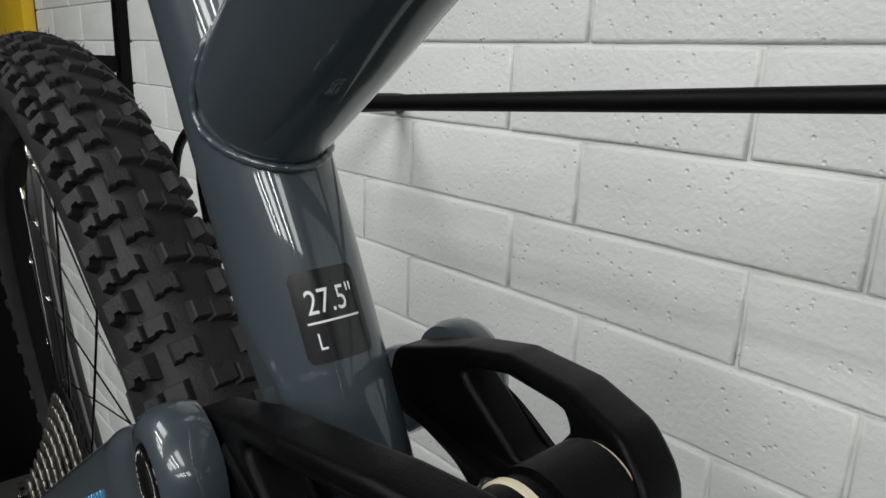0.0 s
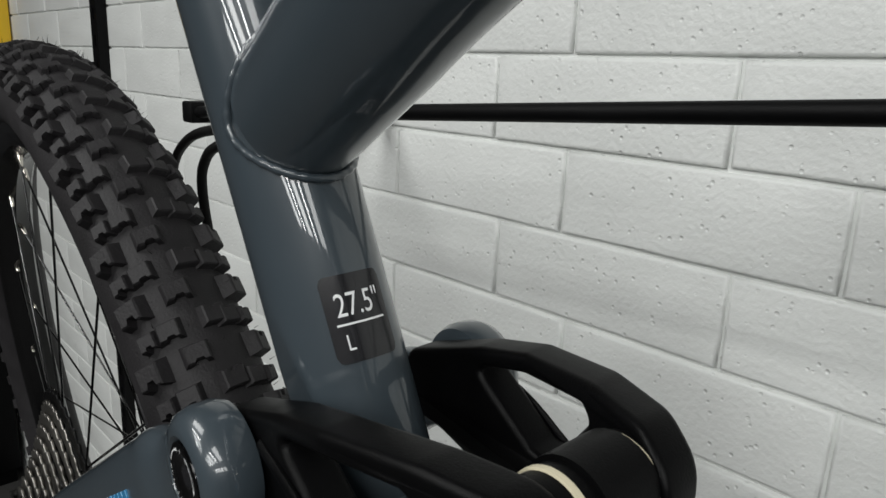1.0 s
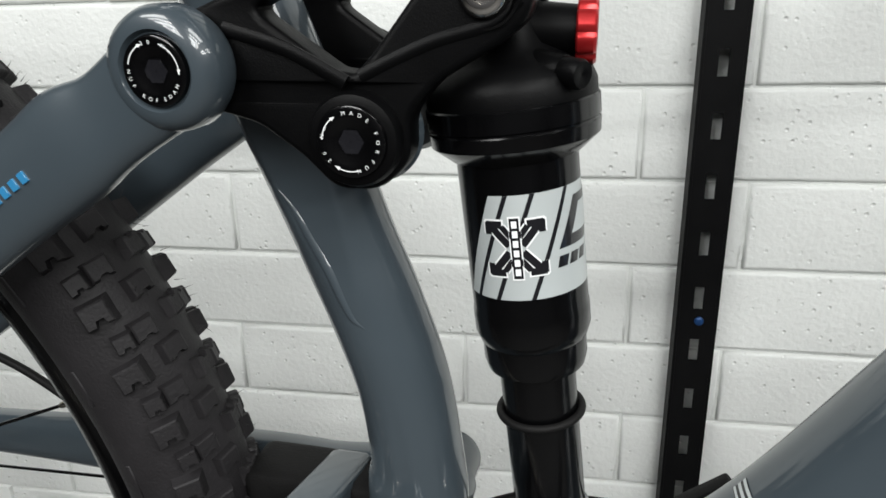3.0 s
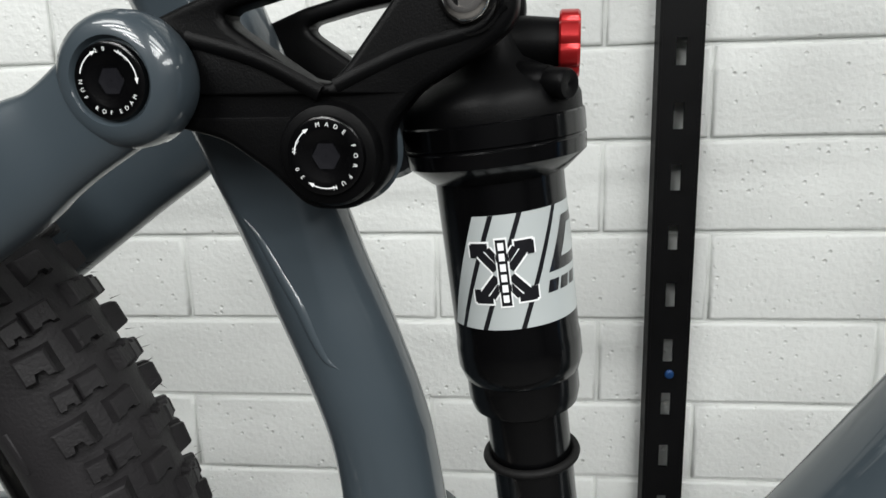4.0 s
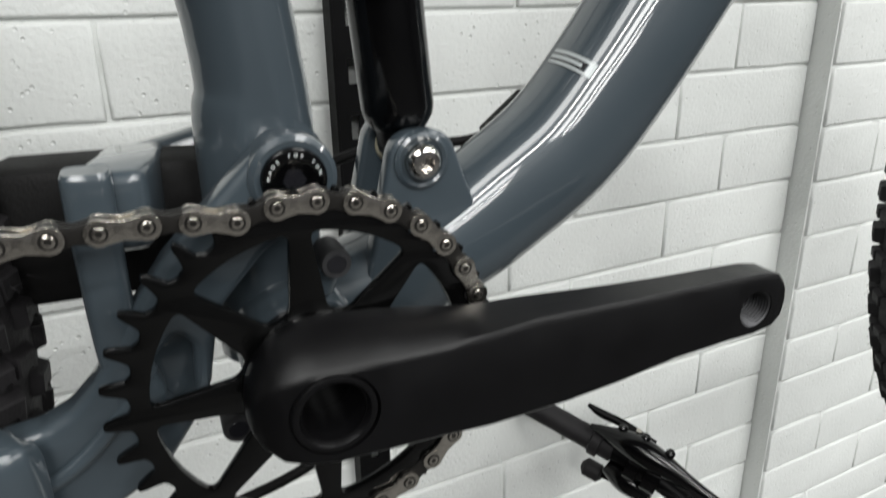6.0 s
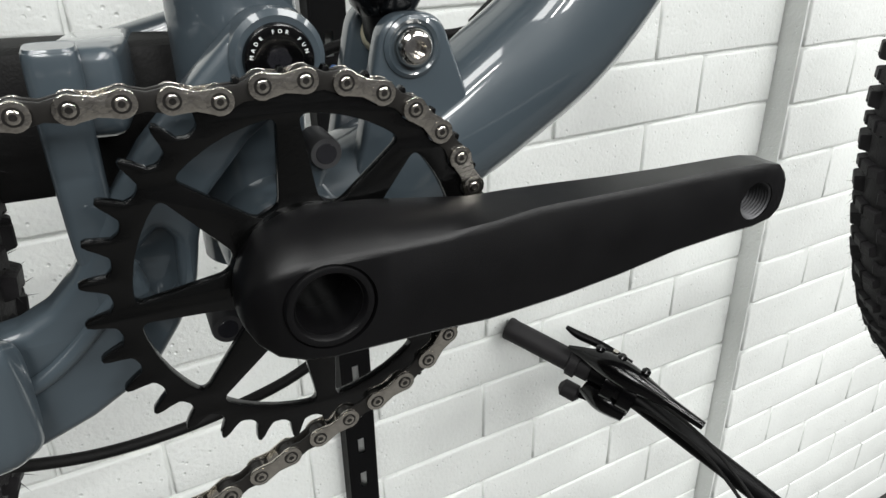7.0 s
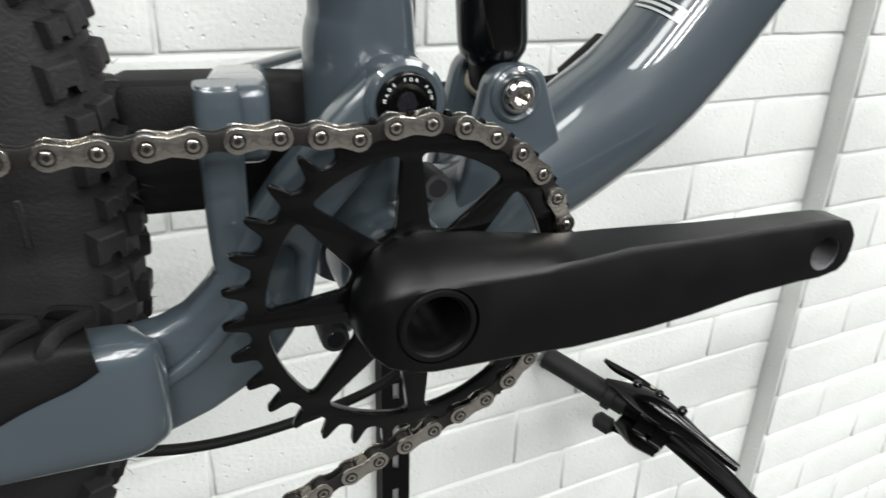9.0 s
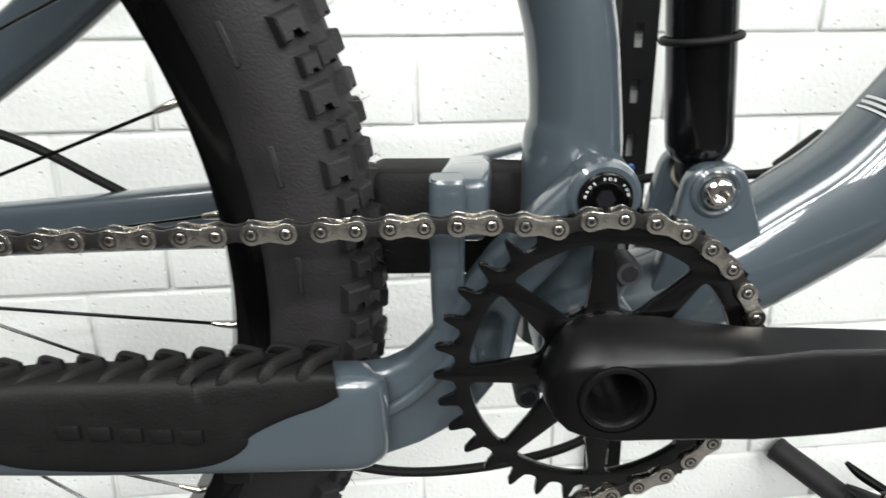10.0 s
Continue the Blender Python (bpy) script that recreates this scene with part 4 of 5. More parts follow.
def down_tube_decals():
    rows = DOWN_TUBE[1:]

    def band(name, quads, lift, mat, label=""):
        bm = bmesh.new()
        for q in quads:
            a, b, c, d = [np.array(v, float) for v in q]
            g = []
            for i in range(9):
                row = []
                for j in range(5):
                    u, w = i / 8, j / 4
                    p = (a * (1 - u) + b * u) * (1 - w) + (d * (1 - u) + c * u) * w
                    row.append(bm.verts.new(tube_point(rows, p[0], radians(p[1]), lift)))
                g.append(row)
            for i in range(8):
                for j in range(4):
                    bm.faces.new((g[i][j], g[i + 1][j], g[i + 1][j + 1], g[i][j + 1]))
        bmesh.ops.recalc_face_normals(bm, faces=bm.faces)
        return part(name, bm, mat, down_tube, label)

    def at(d, frac):
        """Millimetres up the straight of the tube and the place across it, -1 to 1, as row place and angle."""
        d = (d + 3) / 1000
        place = (3 + d / 0.0674) / 6 if d < 0.0674 else (4 + (d - 0.0674) / 0.1088) / 6
        return place, math.degrees(math.asin(max(-1.0, min(1.0, -frac))))

    # folded blue band of the frame's large decal
    p1, p2, p3, p4, n1 = at(36, -0.72), at(19.5, -0.68), at(31, 0.99), at(17, 1.0), at(36, -0.15)
    v1, v2, a1, n2, t1, r1, r2 = at(64, 0.40), at(60, 0.97), at(89, -0.70), at(94, -0.15), at(105, -0.72), at(102, 0.95), at(88.5, 1.0)
    for piece in [(p2, p4, p3, n1), (p2, n1, n1, p1), (p1, v1, v2, n1), (v1, a1, n2, v2), (a1, t1, n2, n2), (n2, t1, r1, r2), (at(118, 0.25), at(124, 1.0), at(138, 1.0), at(134, 0.25))]:
        band("blue_decal", [piece], 0.0009, BLUE, "bright blue folded decal band")
    lab = band("maker_label", [((0.272, 54), (0.272, 96), (0.304, 96), (0.304, 54))], 0.00030, INK_AND_SHADE, "small black label with silver stripes")
    for s0, s1, e in ((0.2735, 0.2790, 48), (0.2850, 0.2910, 58), (0.2965, 0.3025, 48)):
        band("label_stripe", [((s0, e), (s0, 96), (s1, 96), (s1, e))], 0.00045, SILVER)
    band("label_stripe", [((0.2735, 45), (0.2735, 52), (0.3025, 52), (0.3025, 45))], 0.00045, SILVER)
    c = Vector((0.2063, -0.0000, 0.2255))
    out = Vector((-0.70, -0.55, 0.45)).normalized()
    part("boss_bolt", lathe([(-0.004, 0.0052), (0.002, 0.0054), (0.004, 0.0048), (0.0048, 0.0034), (0.0036, 0.0022), (0.0036, 0.0002)], c, out, 24), GLOSS_BLACK, down_tube, "black bolt in the frame boss")


down_tube_decals()


# ---- wheels ----
def tyre_section(R, w, n=26):
    """Radius and half width round the casing from bead to bead."""
    out = []
    for k in range(n + 1):
        a = radians(-150 + 300 * k / n)
        out.append((R - w + 0.004 + w * math.cos(a) * (1.0 if math.cos(a) > 0 else 1.0), w * math.sin(a)))
    return out


def wheel(name, label, cx, cz, R, arc, y0=0.0, tilt=0.0):
    holder = new(name)
    holder.parent = bike
    holder.matrix_basis = pose(cx, y0, cz, tilt, 0, 0)
    tagged(holder, label)
    w = 0.0285
    carc = R - 0.005
    prof = [(h, r) for r, h in tyre_section(carc, w)]
    tyre = part("tyre", lathe(prof, (0, 0, 0), (0, 1, 0), 160, closed=False), RUBBER, holder, "black knobbly tyre casing")
    part("rim", lathe([(-0.0160, 0.3065), (-0.0176, 0.3050), (-0.0176, 0.2990), (-0.0168, 0.2935), (-0.0130, 0.2865), (0, 0.2815), (0.0130, 0.2865), (0.0168, 0.2935), (0.0176, 0.2990), (0.0176, 0.3050), (0.0160, 0.3065)], (0, 0, 0), (0, 1, 0), 120, closed=False), GLOSS_BLACK, holder, "black alloy rim")
    for s in (-1, 1):
        part("rim_line", lathe([(0.0174, 0.3060), (0.0190, 0.3085), (0.0196, 0.3110)], (0, 0, 0), (0, s, 0), 120, closed=False), RUBBER, holder)
    # tread blocks
    kinds = {}

    def knob(l, wd, h, lean, bite):
        key = (l, wd, h, lean, bite)
        if key not in kinds:
            out = [(-wd / 2, -l / 2), (wd / 2, -l / 2), (wd / 2, l / 2), (wd * 0.18, l / 2), (wd * 0.10, l / 2 - bite), (-wd * 0.22, l / 2 - bite), (-wd * 0.30, l / 2), (-wd / 2, l / 2)]
            bm = bmesh.new()
            lo = [bm.verts.new((x * 1.22, y * 1.22, -0.0018)) for x, y in out]
            mid = [bm.verts.new((x + lean, y, h - 0.0008)) for x, y in out]
            hi = [bm.verts.new((x * 0.87 + lean, y * 0.87, h)) for x, y in out]
            n = len(out)
            for k in range(n):
                bm.faces.new((lo[k], lo[(k + 1) % n], mid[(k + 1) % n], mid[k]))
                bm.faces.new((mid[k], mid[(k + 1) % n], hi[(k + 1) % n], hi[k]))
            bm.faces.new(hi)
            bmesh.ops.recalc_face_normals(bm, faces=bm.faces)
            me = bpy.data.meshes.new("knob")
            bm.to_mesh(me)
            bm.free()
            me.materials.append(RUBBER)
            kinds[key] = me
        return kinds[key]

    rest = bmesh.new()
    rng = random.Random(7)
    pitch, count = 360 / 72, 72
    rows = []
    for i in range(count):
        a = i * pitch
        alt = i % 2
        # widely spaced blocks: middle pairs, inner row, tall shoulder row
        for s in (-1, 1):
            rows.append((a + (pitch * 0.5 if s > 0 else 0), s * (9 if alt else 13), 0.0088, 0.0108, 0.0036, 0, 0.0014))
            rows.append((a + pitch * 0.45, s * (29 if alt else 26), 0.0084, 0.0098, 0.0038, 0.0004, 0.0012))
            rows.append((a + pitch * 0.42, s * (47 if alt else 43), 0.0074, 0.0080, 0.0048, 0.001, 0.0016))
            rows.append((a + pitch * 0.95, s * (51 if alt else 48), 0.0104, 0.0116, 0.0056, 0.001, 0.0030))
    for a, tilt, l, wd, h, lean, bite in rows:
        ar, tr = radians(a), radians(abs(tilt))
        s = 1 if tilt >= 0 else -1
        rad = carc - w + 0.004 * 0 + w * math.cos(tr) + 0.004
        pos = Vector((rad * math.cos(ar), s * w * math.sin(tr), rad * math.sin(ar)))
        normal = Vector((math.cos(tr) * math.cos(ar), s * math.sin(tr), math.cos(tr) * math.sin(ar)))
        along = Vector((-math.sin(ar), 0, math.cos(ar))) * (1 if s > 0 else -1)
        across = along.cross(normal)
        m = Matrix.Translation(pos) @ Matrix((across, along, normal)).transposed().to_4x4() @ Matrix.Rotation(radians(rng.uniform(-3, 3)), 4, "Z")
        me = knob(l, wd, h, lean, bite)
        deg = (a + 180) % 360 - 180
        if arc[0] <= (deg if arc[0] < 180 and arc[1] <= 180 else a % 360) <= arc[1]:
            ob = link("tread_block", me, None, tyre, smooth=False)
            ob.matrix_basis = m
        else:
            k0 = len(rest.verts)
            rest.from_mesh(me)
            rest.verts.ensure_lookup_table()
            for v in rest.verts[k0:]:
                v.co = m @ v.co
    tagged(part("far_tread", rest, RUBBER, tyre, smooth=False), kind="stuff")
    # rubber moulding hairs on the shoulders
    hairs = bmesh.new()
    for i in range(260):
        a = radians(rng.uniform(-60, 100) if arc[1] <= 180 else rng.uniform(120, 260))
        s = rng.choice((-1, 1))
        tr = radians(rng.uniform(10, 62))
        rad = carc - w + w * math.cos(tr) + 0.004 + 0.004
        p = Vector((rad * math.cos(a), s * (w + 0.004) * math.sin(tr), rad * math.sin(a)))
        d = Vector((math.cos(a), s * 0.6, math.sin(a))) + Vector([rng.uniform(-0.7, 0.7) for _ in range(3)])
        q = p + d.normalized() * rng.uniform(0.003, 0.006)
        side = d.cross(Vector((0, 1, 0.3))).normalized() * 0.00022
        up = d.cross(side).normalized() * 0.00022
        tri = [hairs.verts.new(p + o) for o in (side, -side * 0.5 + up, -side * 0.5 - up)]
        tip = hairs.verts.new(q)
        for k in range(3):
            hairs.faces.new((tri[k], tri[(k + 1) % 3], tip))
    tagged(part("moulding_hairs", hairs, RUBBER, tyre, smooth=False), kind="stuff")
    # worn mould lettering on the sidewall as plain bars
    for i in range(9):
        a = radians(-34 + 9 * i + (0 if arc[1] <= 180 else 180))
        tr = radians(100)
        rad = carc - w + w * math.cos(tr) + 0.004
        bm = box(-0.0012, 0.0012, -0.0006, 0.0006, -0.009, 0.009, 0.0004, 1)
        bmesh.ops.transform(bm, matrix=Matrix.Translation((rad * math.cos(a), -w * math.sin(tr), rad * math.sin(a))) @ Matrix.Rotation(-a, 4, "Y"), verts=bm.verts)
        part("mould_mark", bm, RUBBER, tyre)
    part("hub", lathe([(-0.06, 0.009), (-0.045, 0.009), (-0.034, 0.022), (-0.030, 0.022), (-0.026, 0.013), (0.026, 0.013), (0.030, 0.022), (0.034, 0.022), (0.045, 0.009), (0.06, 0.009)], (0, 0, 0)), GLOSS_BLACK, holder, "black hub")
    for i in range(32):
        s = -1 if i % 2 else 1
        a = 2 * math.pi * (i + 0.5) / 32
        h = a + (1 if (i // 2) % 2 else -1) * radians(62)
        p0 = Vector((0.021 * math.cos(h), 0.032 * s, 0.021 * math.sin(h)))
        p1 = Vector((0.284 * math.cos(a), 0.004 * s, 0.284 * math.sin(a)))
        sp = part("spoke", sweep([(*p0, 0.0009, 0.0009), (*p1, 0.0009, 0.0009)], 8, 1, side=(0.1, 0.9, 0.3)), GLOSS_BLACK, holder)
        d = (p0 - p1).normalized()
        part("nipple", lathe([(-0.002, 0.0021), (0.004, 0.0021), (0.0105, 0.0015), (0.0115, 0.001)], p1, d, 12), STEEL, sp)
    return holder


wheel("rear_wheel", "rear wheel with knobbly black tyre and thin black spokes", *REAR_AXLE, 0.355, (-42, 80), 0.010, 3.8)
wheel("front_wheel", "front wheel with knobbly black tyre", *FRONT_AXLE, 0.352, (140, 225))


def cassette():
    holder = new("cassette")
    holder.parent = bike
    tagged(holder, "stepped steel sprocket cassette")
    for i in range(10):
        r = 0.024 + 0.0062 * i if i < 5 else 0.049 + 0.0085 * (i - 4)
        n = int(2 * math.pi * r / PITCH)
        loop = []
        for k in range(n):
            for f, q in ((0, r + 0.003), (0.25, r + 0.001), (0.5, r - 0.002), (0.75, r + 0.001)):
                a = 2 * math.pi * (k + f) / n
                loop.append((q * math.cos(a), q * math.sin(a)))
        s = link("sprocket", plate([loop, circle(0, 0, r - 0.012, 24)], 0.0009), SPROCKET_STEEL if i < 9 else MATT_BLACK, holder, smooth=False)
        s.location = (REAR_AXLE[0], -0.056 + 0.0037 * i, REAR_AXLE[1])


cassette()


# ---- cables on the frame ----
def cables():
    part("shift_housing", wire([(-0.30, -0.052, -0.036), (-0.22, -0.048, -0.040), (-0.155, -0.028, -0.052), (-0.105, -0.006, -0.086), (-0.07, 0.0, -0.095), (-0.028, 0.0, -0.090), (0.012, 0.0, -0.076), (0.05, 0.004, -0.045), (0.075, 0.01, -0.022)], 0.0025), GUARD, bike, "black cable housing looping under the bottom bracket")
    part("stay_housing", wire([(-0.40, -0.052, -0.026), (-0.30, -0.055, -0.034), (-0.20, -0.052, -0.0425), (-0.15, -0.046, -0.0455), (-0.105, -0.040, -0.047)], 0.0025), GUARD, bike, "black cable housing under the chainstay")
    clip = part("cable_clip", box(-0.160, -0.148, -0.054, -0.040, -0.056, -0.040, 0.002), GUARD, bike, "black cable clip under the stay")
    part("clip_screw", lathe([(0, 0.003), (0.002, 0.0028), (0.003, 0.001)], (-0.166, -0.05, -0.047)), STEEL, clip)
    part("brake_hose", wire([(0.012, 0.028, 0.046), (0.04, 0.03, 0.057), (0.075, 0.03, 0.0585), (0.104, 0.03, 0.0605), (0.13, 0.031, 0.078)], 0.0024), GUARD, bike, "black hose running behind the shock")
    guide = part("hose_guide", box(-0.014, 0.014, -0.004, 0.004, -0.003, 0.003, 0.0015), GUARD, bike, "black hose guide on the down tube")
    guide.matrix_basis = pose(0.116, 0.031, 0.070, 0, -40, 0)
    part("upper_hose", wire([(-0.105, 0.018, 0.352), (-0.15, 0.030, 0.342), (-0.22, 0.045, 0.335), (-0.335, 0.052, 0.317), (-0.40, 0.06, 0.27), (-0.42, 0.066, 0.16), (-0.43, 0.07, 0.06)], 0.0031), GUARD, bike, "black hose arching over the rear wheel")
    part("lower_hose", wire([(-0.105, 0.018, 0.340), (-0.15, 0.030, 0.333), (-0.222, 0.045, 0.326), (-0.270, 0.046, 0.321), (-0.298, 0.047, 0.309), (-0.312, 0.049, 0.285), (-0.31, 0.054, 0.22), (-0.32, 0.062, 0.12)], 0.0031), GUARD, bike, "black hose bending down beside the tyre")
    part("rear_hose", wire([(-0.40, 0.07, 0.09), (-0.30, 0.068, 0.075), (-0.24, 0.066, 0.045), (-0.20, 0.064, 0.020), (-0.17, 0.06, 0.012)], 0.0026), GUARD, bike, "black brake hose beside the rear wheel")
    part("hose_loop", lathe([(-0.004, 0.0085), (-0.004, 0.0055), (0.004, 0.0055), (0.004, 0.0085), (-0.004, 0.0085)], (-0.168, 0.062, 0.008), closed=False), GUARD, bike)


cables()


def fork():
    holder = new("fork")
    holder.parent = bike
    tagged(holder, "black suspension fork")
    for s in (-1, 1):
        part("fork_leg", sweep([(0.690, 0.062 * s, 0.02, 0.014, 0.016), (0.64, 0.062 * s, 0.20, 0.021, 0.022), (0.60, 0.062 * s, 0.34, 0.021, 0.021), (0.52, 0.062 * s, 0.50, 0.0175, 0.0175)], 20, 5), GLOSS_BLACK, holder)
    part("fork_crown", sweep([(0.52, -0.075, 0.50, 0.02, 0.02), (0.50, 0, 0.52, 0.026, 0.026), (0.52, 0.075, 0.50, 0.02, 0.02)], 18, 5, side=(1, 0, 0)), GLOSS_BLACK, holder)


fork()


# ---- wall rack and things behind the bike ----
UPRIGHT_SHIFT = 0.0429


def standard(x, y, z0, z1, label, w=0.039):
    """A slotted upright on the wall, slots cut right through its face."""
    post = root("rack_upright", label, "rack", pose(x, y, 0), "slotted uprights")
    face = bmesh.new()

    def strip(x0, x1, za, zb):
        bmesh.ops.create_cube(face, size=1, matrix=Matrix.LocRotScale(((x0 + x1) / 2, 0, (za + zb) / 2), None, (x1 - x0, 0.0024, zb - za)))

    strip(-w / 2 + 0.0016, -0.0048, z0, z1)
    strip(0.0048, w / 2 - 0.0016, z0, z1)
    z = z0 + 0.018 + UPRIGHT_SHIFT
    low = z0
    while z < z1 - 0.03:
        strip(-0.0048, 0.0048, low, z)
        low = z + 0.0255
        z += 0.0598
    strip(-0.0048, 0.0048, low, z1)
    part("upright_face", face, RAIL_BLACK, post, smooth=False)
    for s in (-1, 1):
        part("upright_flange", box(s * w / 2 - 0.0015, s * w / 2 + 0.0015, -0.0012, 0.022, z0, z1), RAIL_BLACK, post, smooth=False)
    return post


rail = standard(0.1988, 0.4578, 0.0, 2.75, "black slotted steel wall upright")
bolt = part("blue_screw", lathe([(0, 0.0048), (0.002, 0.0046), (0.003, 0.003), (0.003, 0.0002)], (0.002, -0.0015, H - 0.0363), seg=20), NAVY, rail, "small dark blue screw head in the upright")
part("support_arm", box(-0.012, 0.012, -0.480, 0.002, H + 0.455, H + 0.4765, 0.003), RAIL_BLACK, rail, "black arm carrying the top tube")
far_rail = standard(-1.69, 0.4578, 0.0, 2.75, "black slotted steel wall upright with a bracket")
part("bracket_arm", box(-0.012, 0.012, -0.075, -0.002, H + 0.320, H + 0.359, 0.002), RAIL_BLACK, far_rail, "short black bracket arm")


def rack_bars():
    rk = root("rack_bar", "long round black steel rack bar behind the bicycle", "rack", pose(0, 0, H))
    part("long_bar", wire([(-0.64, 0.21, 0.3167), (0.0, 0.21, 0.3602), (0.6, 0.21, 0.4010), (1.1, 0.21, 0.4350)], 0.0060, 18, 4), RAIL_BLACK, rk)
    part("bar_foot", box(1.08, 1.12, 0.20, WALL_Y - 0.037, 0.423, 0.446, 0.003), RAIL_BLACK, rk)
    part("bar_foot", box(-0.655, -0.632, 0.20, WALL_Y + 0.002, 0.305, 0.328, 0.003), RAIL_BLACK, rk)


rack_bars()


def lower_handlebar():
    hb = root("handlebar", "black handlebar with grip, lever and cables of a bicycle below", "handlebar", pose(0, 0, H))
    a, b = Vector((0.447, 0.470, -0.443)), Vector((0.543, 0.320, -0.493))
    d = (b - a).normalized()
    up = Vector((0, 0, 1)) - d * d.z
    up.normalize()
    sd = d.cross(up)

    def q(s, u=0.0, v=0.0):
        return a + d * (s * 0.90) + up * (u * 0.88) + sd * (v * 0.88)

    part("bar", wire([q(0.10), q(0.19), (0.598, 0.238, -0.550), (0.657, 0.156, -0.610), (0.751, 0.057, -0.712), (0.861, -0.041, -0.822)], 0.0148, 20, 6), MATT_BLACK, hb)
    part("grip", lathe([(-0.002, 0.010), (0.0, 0.0165), (0.004, 0.0176), (0.010, 0.0167), (0.101, 0.0167), (0.103, 0.0210), (0.116, 0.0210), (0.117, 0.0167), (0.134, 0.0167), (0.136, 0.0148)], a, d, 28), RUBBER, hb, "black rubber grip")
    cl = part("brake_clamp", lathe([(0.158, 0.016), (0.159, 0.027), (0.176, 0.027), (0.177, 0.022), (0.184, 0.022), (0.185, 0.029), (0.205, 0.029), (0.207, 0.016)], a, d, 24), GLOSS_BLACK, hb)
    part("master_cylinder", sweep([(*q(0.105, 0.030, 0.010), 0.004, 0.003), (*q(0.13, 0.034, 0.012), 0.009, 0.009), (*q(0.17, 0.036, 0.012), 0.020, 0.018), (*q(0.21, 0.034, 0.014), 0.020, 0.018), (*q(0.27, 0.028, 0.016), 0.009, 0.009), (*q(0.33, 0.020, 0.018), 0.006, 0.006)], 16, 5), GLOSS_BLACK, hb)
    part("clamp_bolt", lathe([(0, 0.004), (0.003, 0.004)], q(0.172, 0.052, -0.004), up, 14), STEEL, cl)
    for s0, u0 in ((0.150, 0.050), (0.185, 0.054), (0.225, 0.050)):
        part("clamp_lug", lathe([(-0.008, 0.006), (0.004, 0.0065), (0.007, 0.004), (0.007, 0.0002)], q(s0, u0, 0.006), up, 16), GLOSS_BLACK, cl)
    part("brake_lever", sweep([(*q(0.20, 0.034, -0.020), 0.007, 0.006), (*q(0.15, 0.042, -0.018), 0.006, 0.006), (*q(0.11, 0.046, -0.010), 0.005, 0.006), (*q(0.088, 0.052, -0.006), 0.003, 0.003)], 12, 6), MATT_BLACK, hb, "black brake lever")
    part("shift_lever", sweep([(*q(0.225, -0.040, -0.004), 0.010, 0.008), (*q(0.195, -0.052, -0.008), 0.011, 0.010), (*q(0.175, -0.058, -0.010), 0.006, 0.005), (*q(0.138, -0.066, -0.013), 0.006, 0.0055)], 12, 6), MATT_BLACK, hb, "black thumb lever")
    part("lever_paddle", lathe([(-0.017, 0.005), (-0.011, 0.0135), (0.011, 0.0135), (0.017, 0.005)], q(0.132, -0.067, -0.014), d, 18), RUBBER, hb, "rounded black thumb paddle")
    part("shifter_body", sweep([(*q(0.150, -0.030, -0.002), 0.014, 0.014), (*q(0.185, -0.036, 0.002), 0.022, 0.020), (*q(0.225, -0.040, 0.004), 0.015, 0.014)], 14, 5), GLOSS_BLACK, hb)
    for o, e in ((0.014, 0.05), (-0.012, 0.03)):
        part("cable", wire([q(0.225, o, 0.012), q(0.28, o + 0.012, 0.03), q(0.36, e - 0.02, 0.075), q(0.46, e - 0.07, 0.10), q(0.56, e - 0.14, 0.09)], 0.0025, 10, 8), GUARD, hb, "black control cable")


lower_handlebar()


def yellow_panel():
    st = root("display_board", "yellow painted display board with black edge on the brick wall", "display board", pose(-2.84, 0.452, H + 0.70))
    part("panel", box(-0.33, 0.33, -0.012, 0.024, -0.42, 0.42, 0.004), YELLOW, st)
    part("dark_strip", box(-0.34, 0.34, -0.016, 0.0, -0.02, 0.02, 0.002), MATT_BLACK, st, "black strip")
    part("edge", box(-0.345, -0.331, -0.016, 0.024, -0.43, 0.43, 0.002), MATT_BLACK, st, "black edge")


yellow_panel()


def dark_filler_cabinet():
    # added dark bulk, stands in for the dark background through the spokes
    st = root("display_cabinet", "added low black cabinet that darkens the view through the rear wheel", "cabinet", pose(-3.75, 0.22, 0))
    part("body", box(-0.78, 0.78, -0.24, 0.235, 0.08, 1.22, 0.004), MATT_BLACK, st)
    part("top", box(-0.80, 0.80, -0.26, 0.24, 1.221, 1.25, 0.004), SATIN_BLACK, st)
    part("plinth", box(-0.74, 0.74, -0.20, 0.22, 0.0, 0.079), MATT_BLACK, st)
    for x in (-0.39, 0.39):
        door = part("door", box(x - 0.38, x + 0.38, -0.26, -0.241, 0.10, 1.20, 0.003), SATIN_BLACK, st)
        part("handle", box(x - 0.01 + 0.30 * (-1 if x > 0 else 1), x + 0.01 + 0.30 * (-1 if x > 0 else 1), -0.285, -0.261, 0.62, 0.78, 0.004), STEEL, door, "steel handle")


dark_filler_cabinet()


# ---- bricks of the back wall ----
COURSE, LENGTH, BED = 0.0942, 0.2847, 0.2037
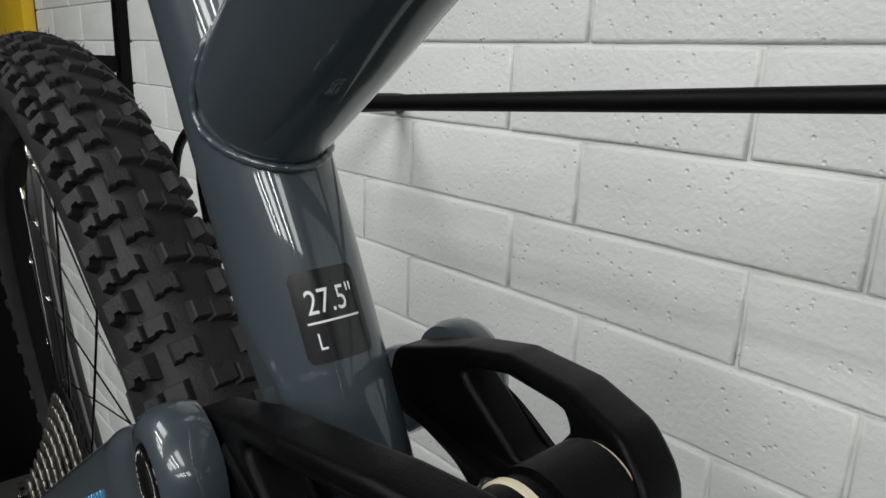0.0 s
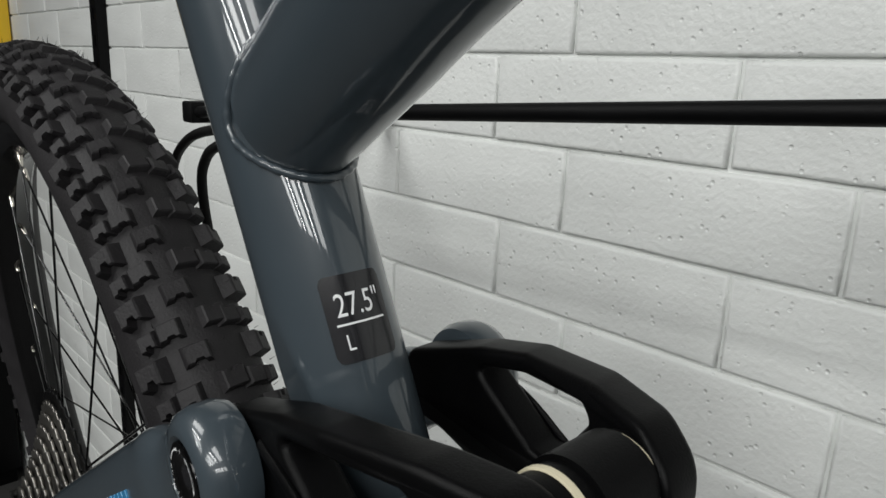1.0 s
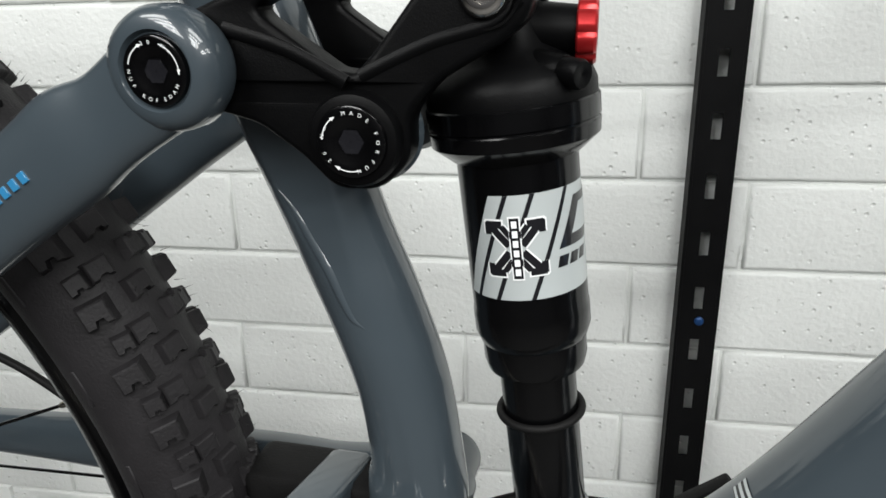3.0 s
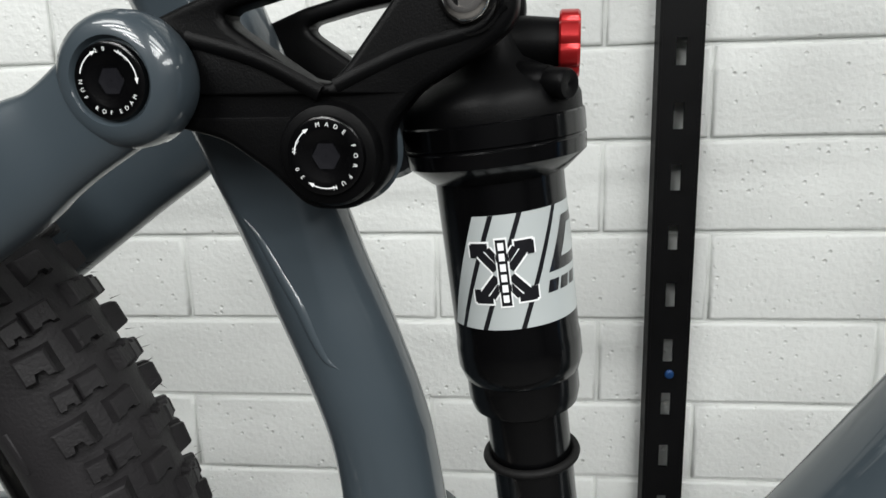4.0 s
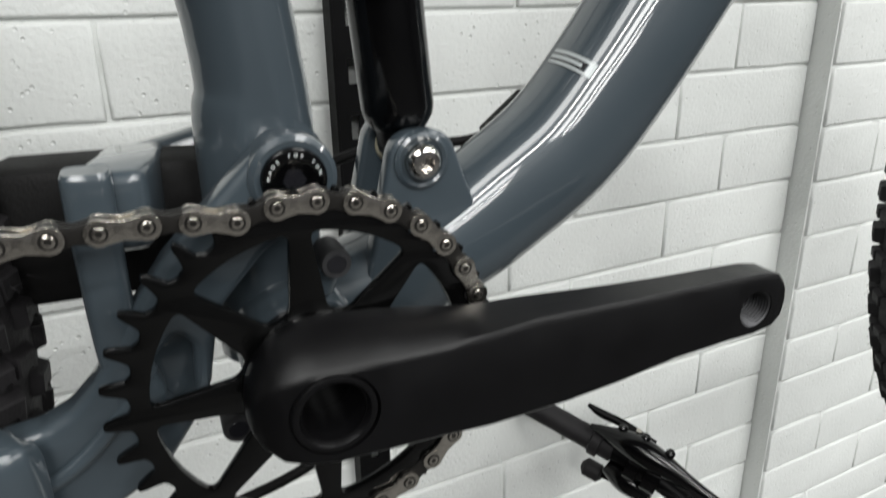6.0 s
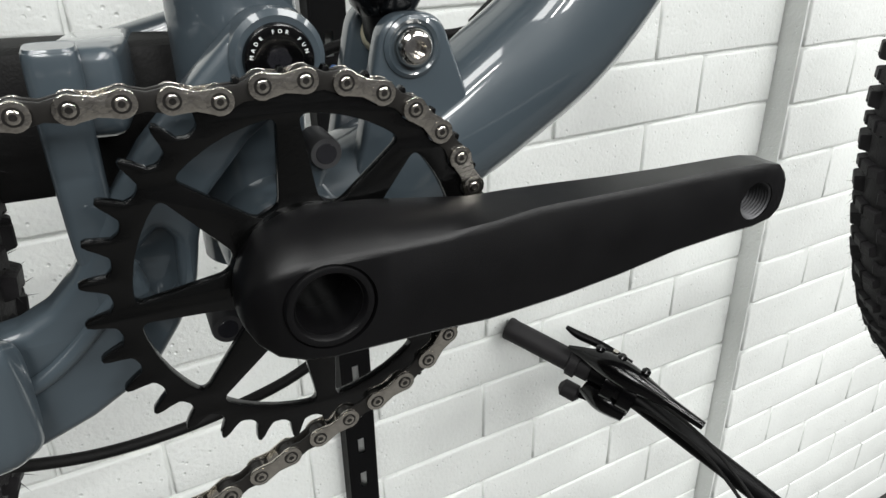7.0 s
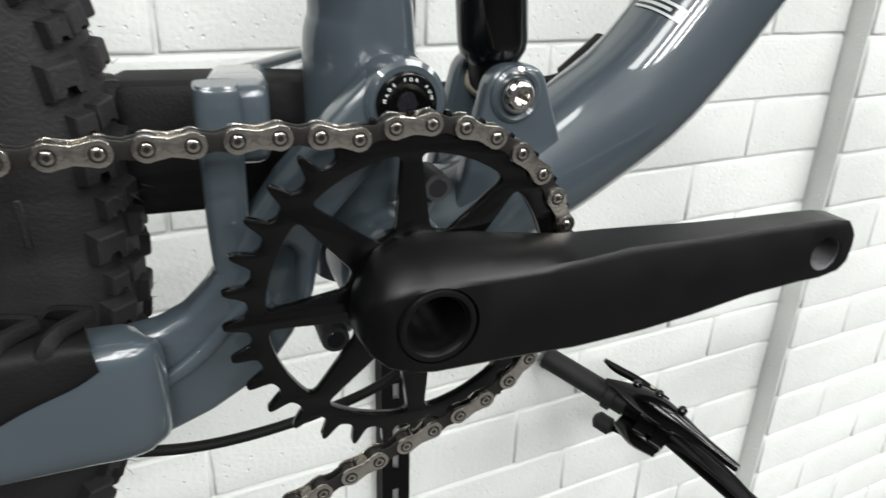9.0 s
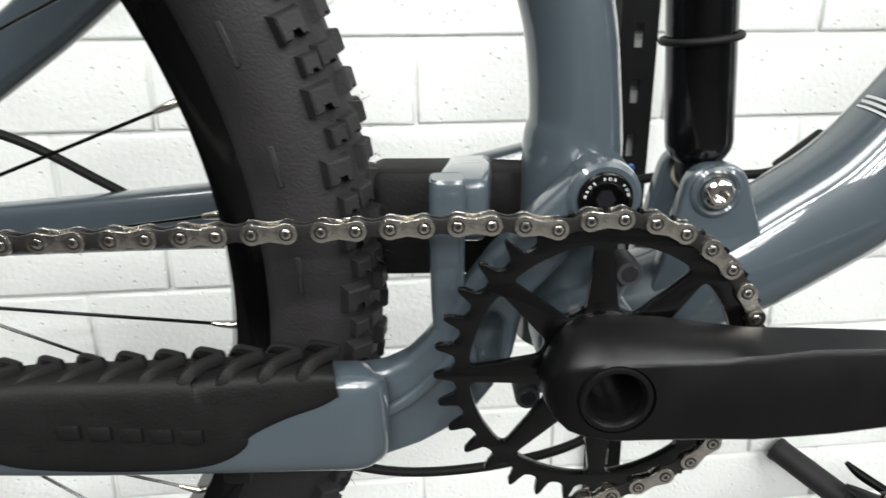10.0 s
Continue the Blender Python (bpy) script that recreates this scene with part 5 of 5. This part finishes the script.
# how far single upright joints and courses stray from the regular bond, in millimetres
JOINT_STRAY = {(-2, -4): 10, (-2, -1): 8, (-2, 0): 9, (-2, 1): -8, (-2, 2): -7, (-2, 3): -11, (-1, -7): 5, (-1, -3): -5, (-1, -2): -3, (-1, -1): 6, (-1, 0): 6, (-1, 1): -10, (-1, 2): -11, (0, -3): -2, (0, -1): 6, (0, 0): 1, (0, 1): -1, (1, -9): -6, (1, -8): -2, (1, -2): 1, (1, -1): 10, (1, 0): 5, (1, 1): 14, (2, -10): -6, (2, -7): 1, (2, -4): -5, (2, -3): -6, (2, -2): 1}
BED_STRAY = {-10: 1, -9: -3, -8: 9, -7: -3, -5: 3, -4: 1, -3: -2, -2: -2, -1: -1, 0: 0, 1: -2, 2: 1}


def brick_mesh(length, seed):
    """A painted brick with rounded, slightly uneven edges; its face lies at y = 0 and it reaches back."""
    rng = random.Random(seed)
    g = 0.0019
    x, z = length / 2 - g, COURSE / 2 - g
    bm = bmesh.new()
    loops = []
    for inset, y in ((0.0, 0.0075), (0.0003, 0.0022), (0.0014, 0.0005), (0.0040, 0.0)):
        n = 6
        row = []
        for (x0, z0), (x1, z1) in (((-1, -1), (1, -1)), ((1, -1), (1, 1)), ((1, 1), (-1, 1)), ((-1, 1), (-1, -1))):
            m = n if x0 != x1 else 3
            for k in range(m):
                t = k / m
                px, pz = (x0 + (x1 - x0) * t) * (x - inset), (z0 + (z1 - z0) * t) * (z - inset)
                row.append((px, pz, x0, z0))
        loops.append([bm.verts.new((p[0], y, p[1])) for p in row])
    jit = [rng.uniform(-0.0006, 0.0006) for _ in loops[0]]
    for i, lp in enumerate(loops[:3]):
        for v, j in zip(lp, jit):
            v.co.z += j
            v.co.x += j * 0.5
    for a, b in zip(loops, loops[1:]):
        n = len(a)
        for k in range(n):
            bm.faces.new((a[k], a[(k + 1) % n], b[(k + 1) % n], b[k]))
    bm.faces.new(loops[-1])
    bmesh.ops.recalc_face_normals(bm, faces=bm.faces)
    me = bpy.data.meshes.new("brick")
    bm.to_mesh(me)
    bm.free()
    me.materials.append(BRICK)
    me.polygons.foreach_set("use_smooth", [True] * len(me.polygons))
    return me


def bed(c):
    """Height of the bed joint on top of a course."""
    return BED + COURSE * c + 0.001 * BED_STRAY.get(c, 0)


def lay_bricks():
    rng = random.Random(11)
    full = [brick_mesh(LENGTH, s) for s in range(6)]
    rest = bmesh.new()
    count = 0
    pil = part("pilaster", box(PIL_X, 6, PIL_Y + 0.0055, WALL_Y + 0.005, 0, 3.2), BRICK, smooth=False)
    tagged(pil, "shallow white painted brick pilaster", "wall", kind="structure")
    for c in range(-16, 17):
        z0, z1 = bed(c - 1), bed(c)
        if H + z0 < 0.0 or H + z1 > 3.2:
            continue
        tall = (z1 - z0) / COURSE
        shift = 0.1304 if c % 2 == 0 else 0.2363
        for k in range(-17, 4):
            x0 = shift + LENGTH * k + 0.001 * JOINT_STRAY.get((k, c), 0)
            x1 = shift + LENGTH * (k + 1) + 0.001 * JOINT_STRAY.get((k + 1, c), 0)
            x1 = min(x1, PIL_X)
            if x1 - x0 < 0.05:
                continue
            xc, zc = (x0 + x1) / 2, (z0 + z1) / 2
            m = pose(xc, WALL_Y + rng.uniform(-0.0006, 0.0006), H + zc, rng.uniform(-0.25, 0.25), 0, rng.uniform(-0.12, 0.12)) @ Matrix.Diagonal(((x1 - x0) / LENGTH, 1, tall, 1))
            near = -0.75 < xc and -1.0 < zc < 0.5 and count < 150
            count += place_brick(rng.choice(full), m, wall_north, near, rest)
        for k in range(0, 8):
            x0 = PIL_X + 0.002 + LENGTH * k - (LENGTH / 2 if c % 2 else 0)
            x1 = x0 + LENGTH
            x0 = max(x0, PIL_X + 0.002)
            m = pose((x0 + x1) / 2, PIL_Y + rng.uniform(-0.0006, 0.0006), H + (z0 + z1) / 2, rng.uniform(-0.25, 0.25), 0, 0) @ Matrix.Diagonal(((x1 - x0) / LENGTH, 1, tall, 1))
            place_brick(rng.choice(full), m, pil, x1 < 2.0 and -13 < c < 4, rest)
    tagged(part("far_bricks", rest, BRICK, wall_north), kind="stuff")


def place_brick(me, m, parent, near, rest):
    if near:
        ob = new("brick", me)
        ob.parent = parent
        ob.matrix_basis = m
        return 1
    k0 = len(rest.verts)
    rest.from_mesh(me)
    rest.verts.ensure_lookup_table()
    for v in rest.verts[k0:]:
        v.co = m @ v.co
    return 0


PIL_X, PIL_Y = 0.9688, WALL_Y - 0.042
lay_bricks()
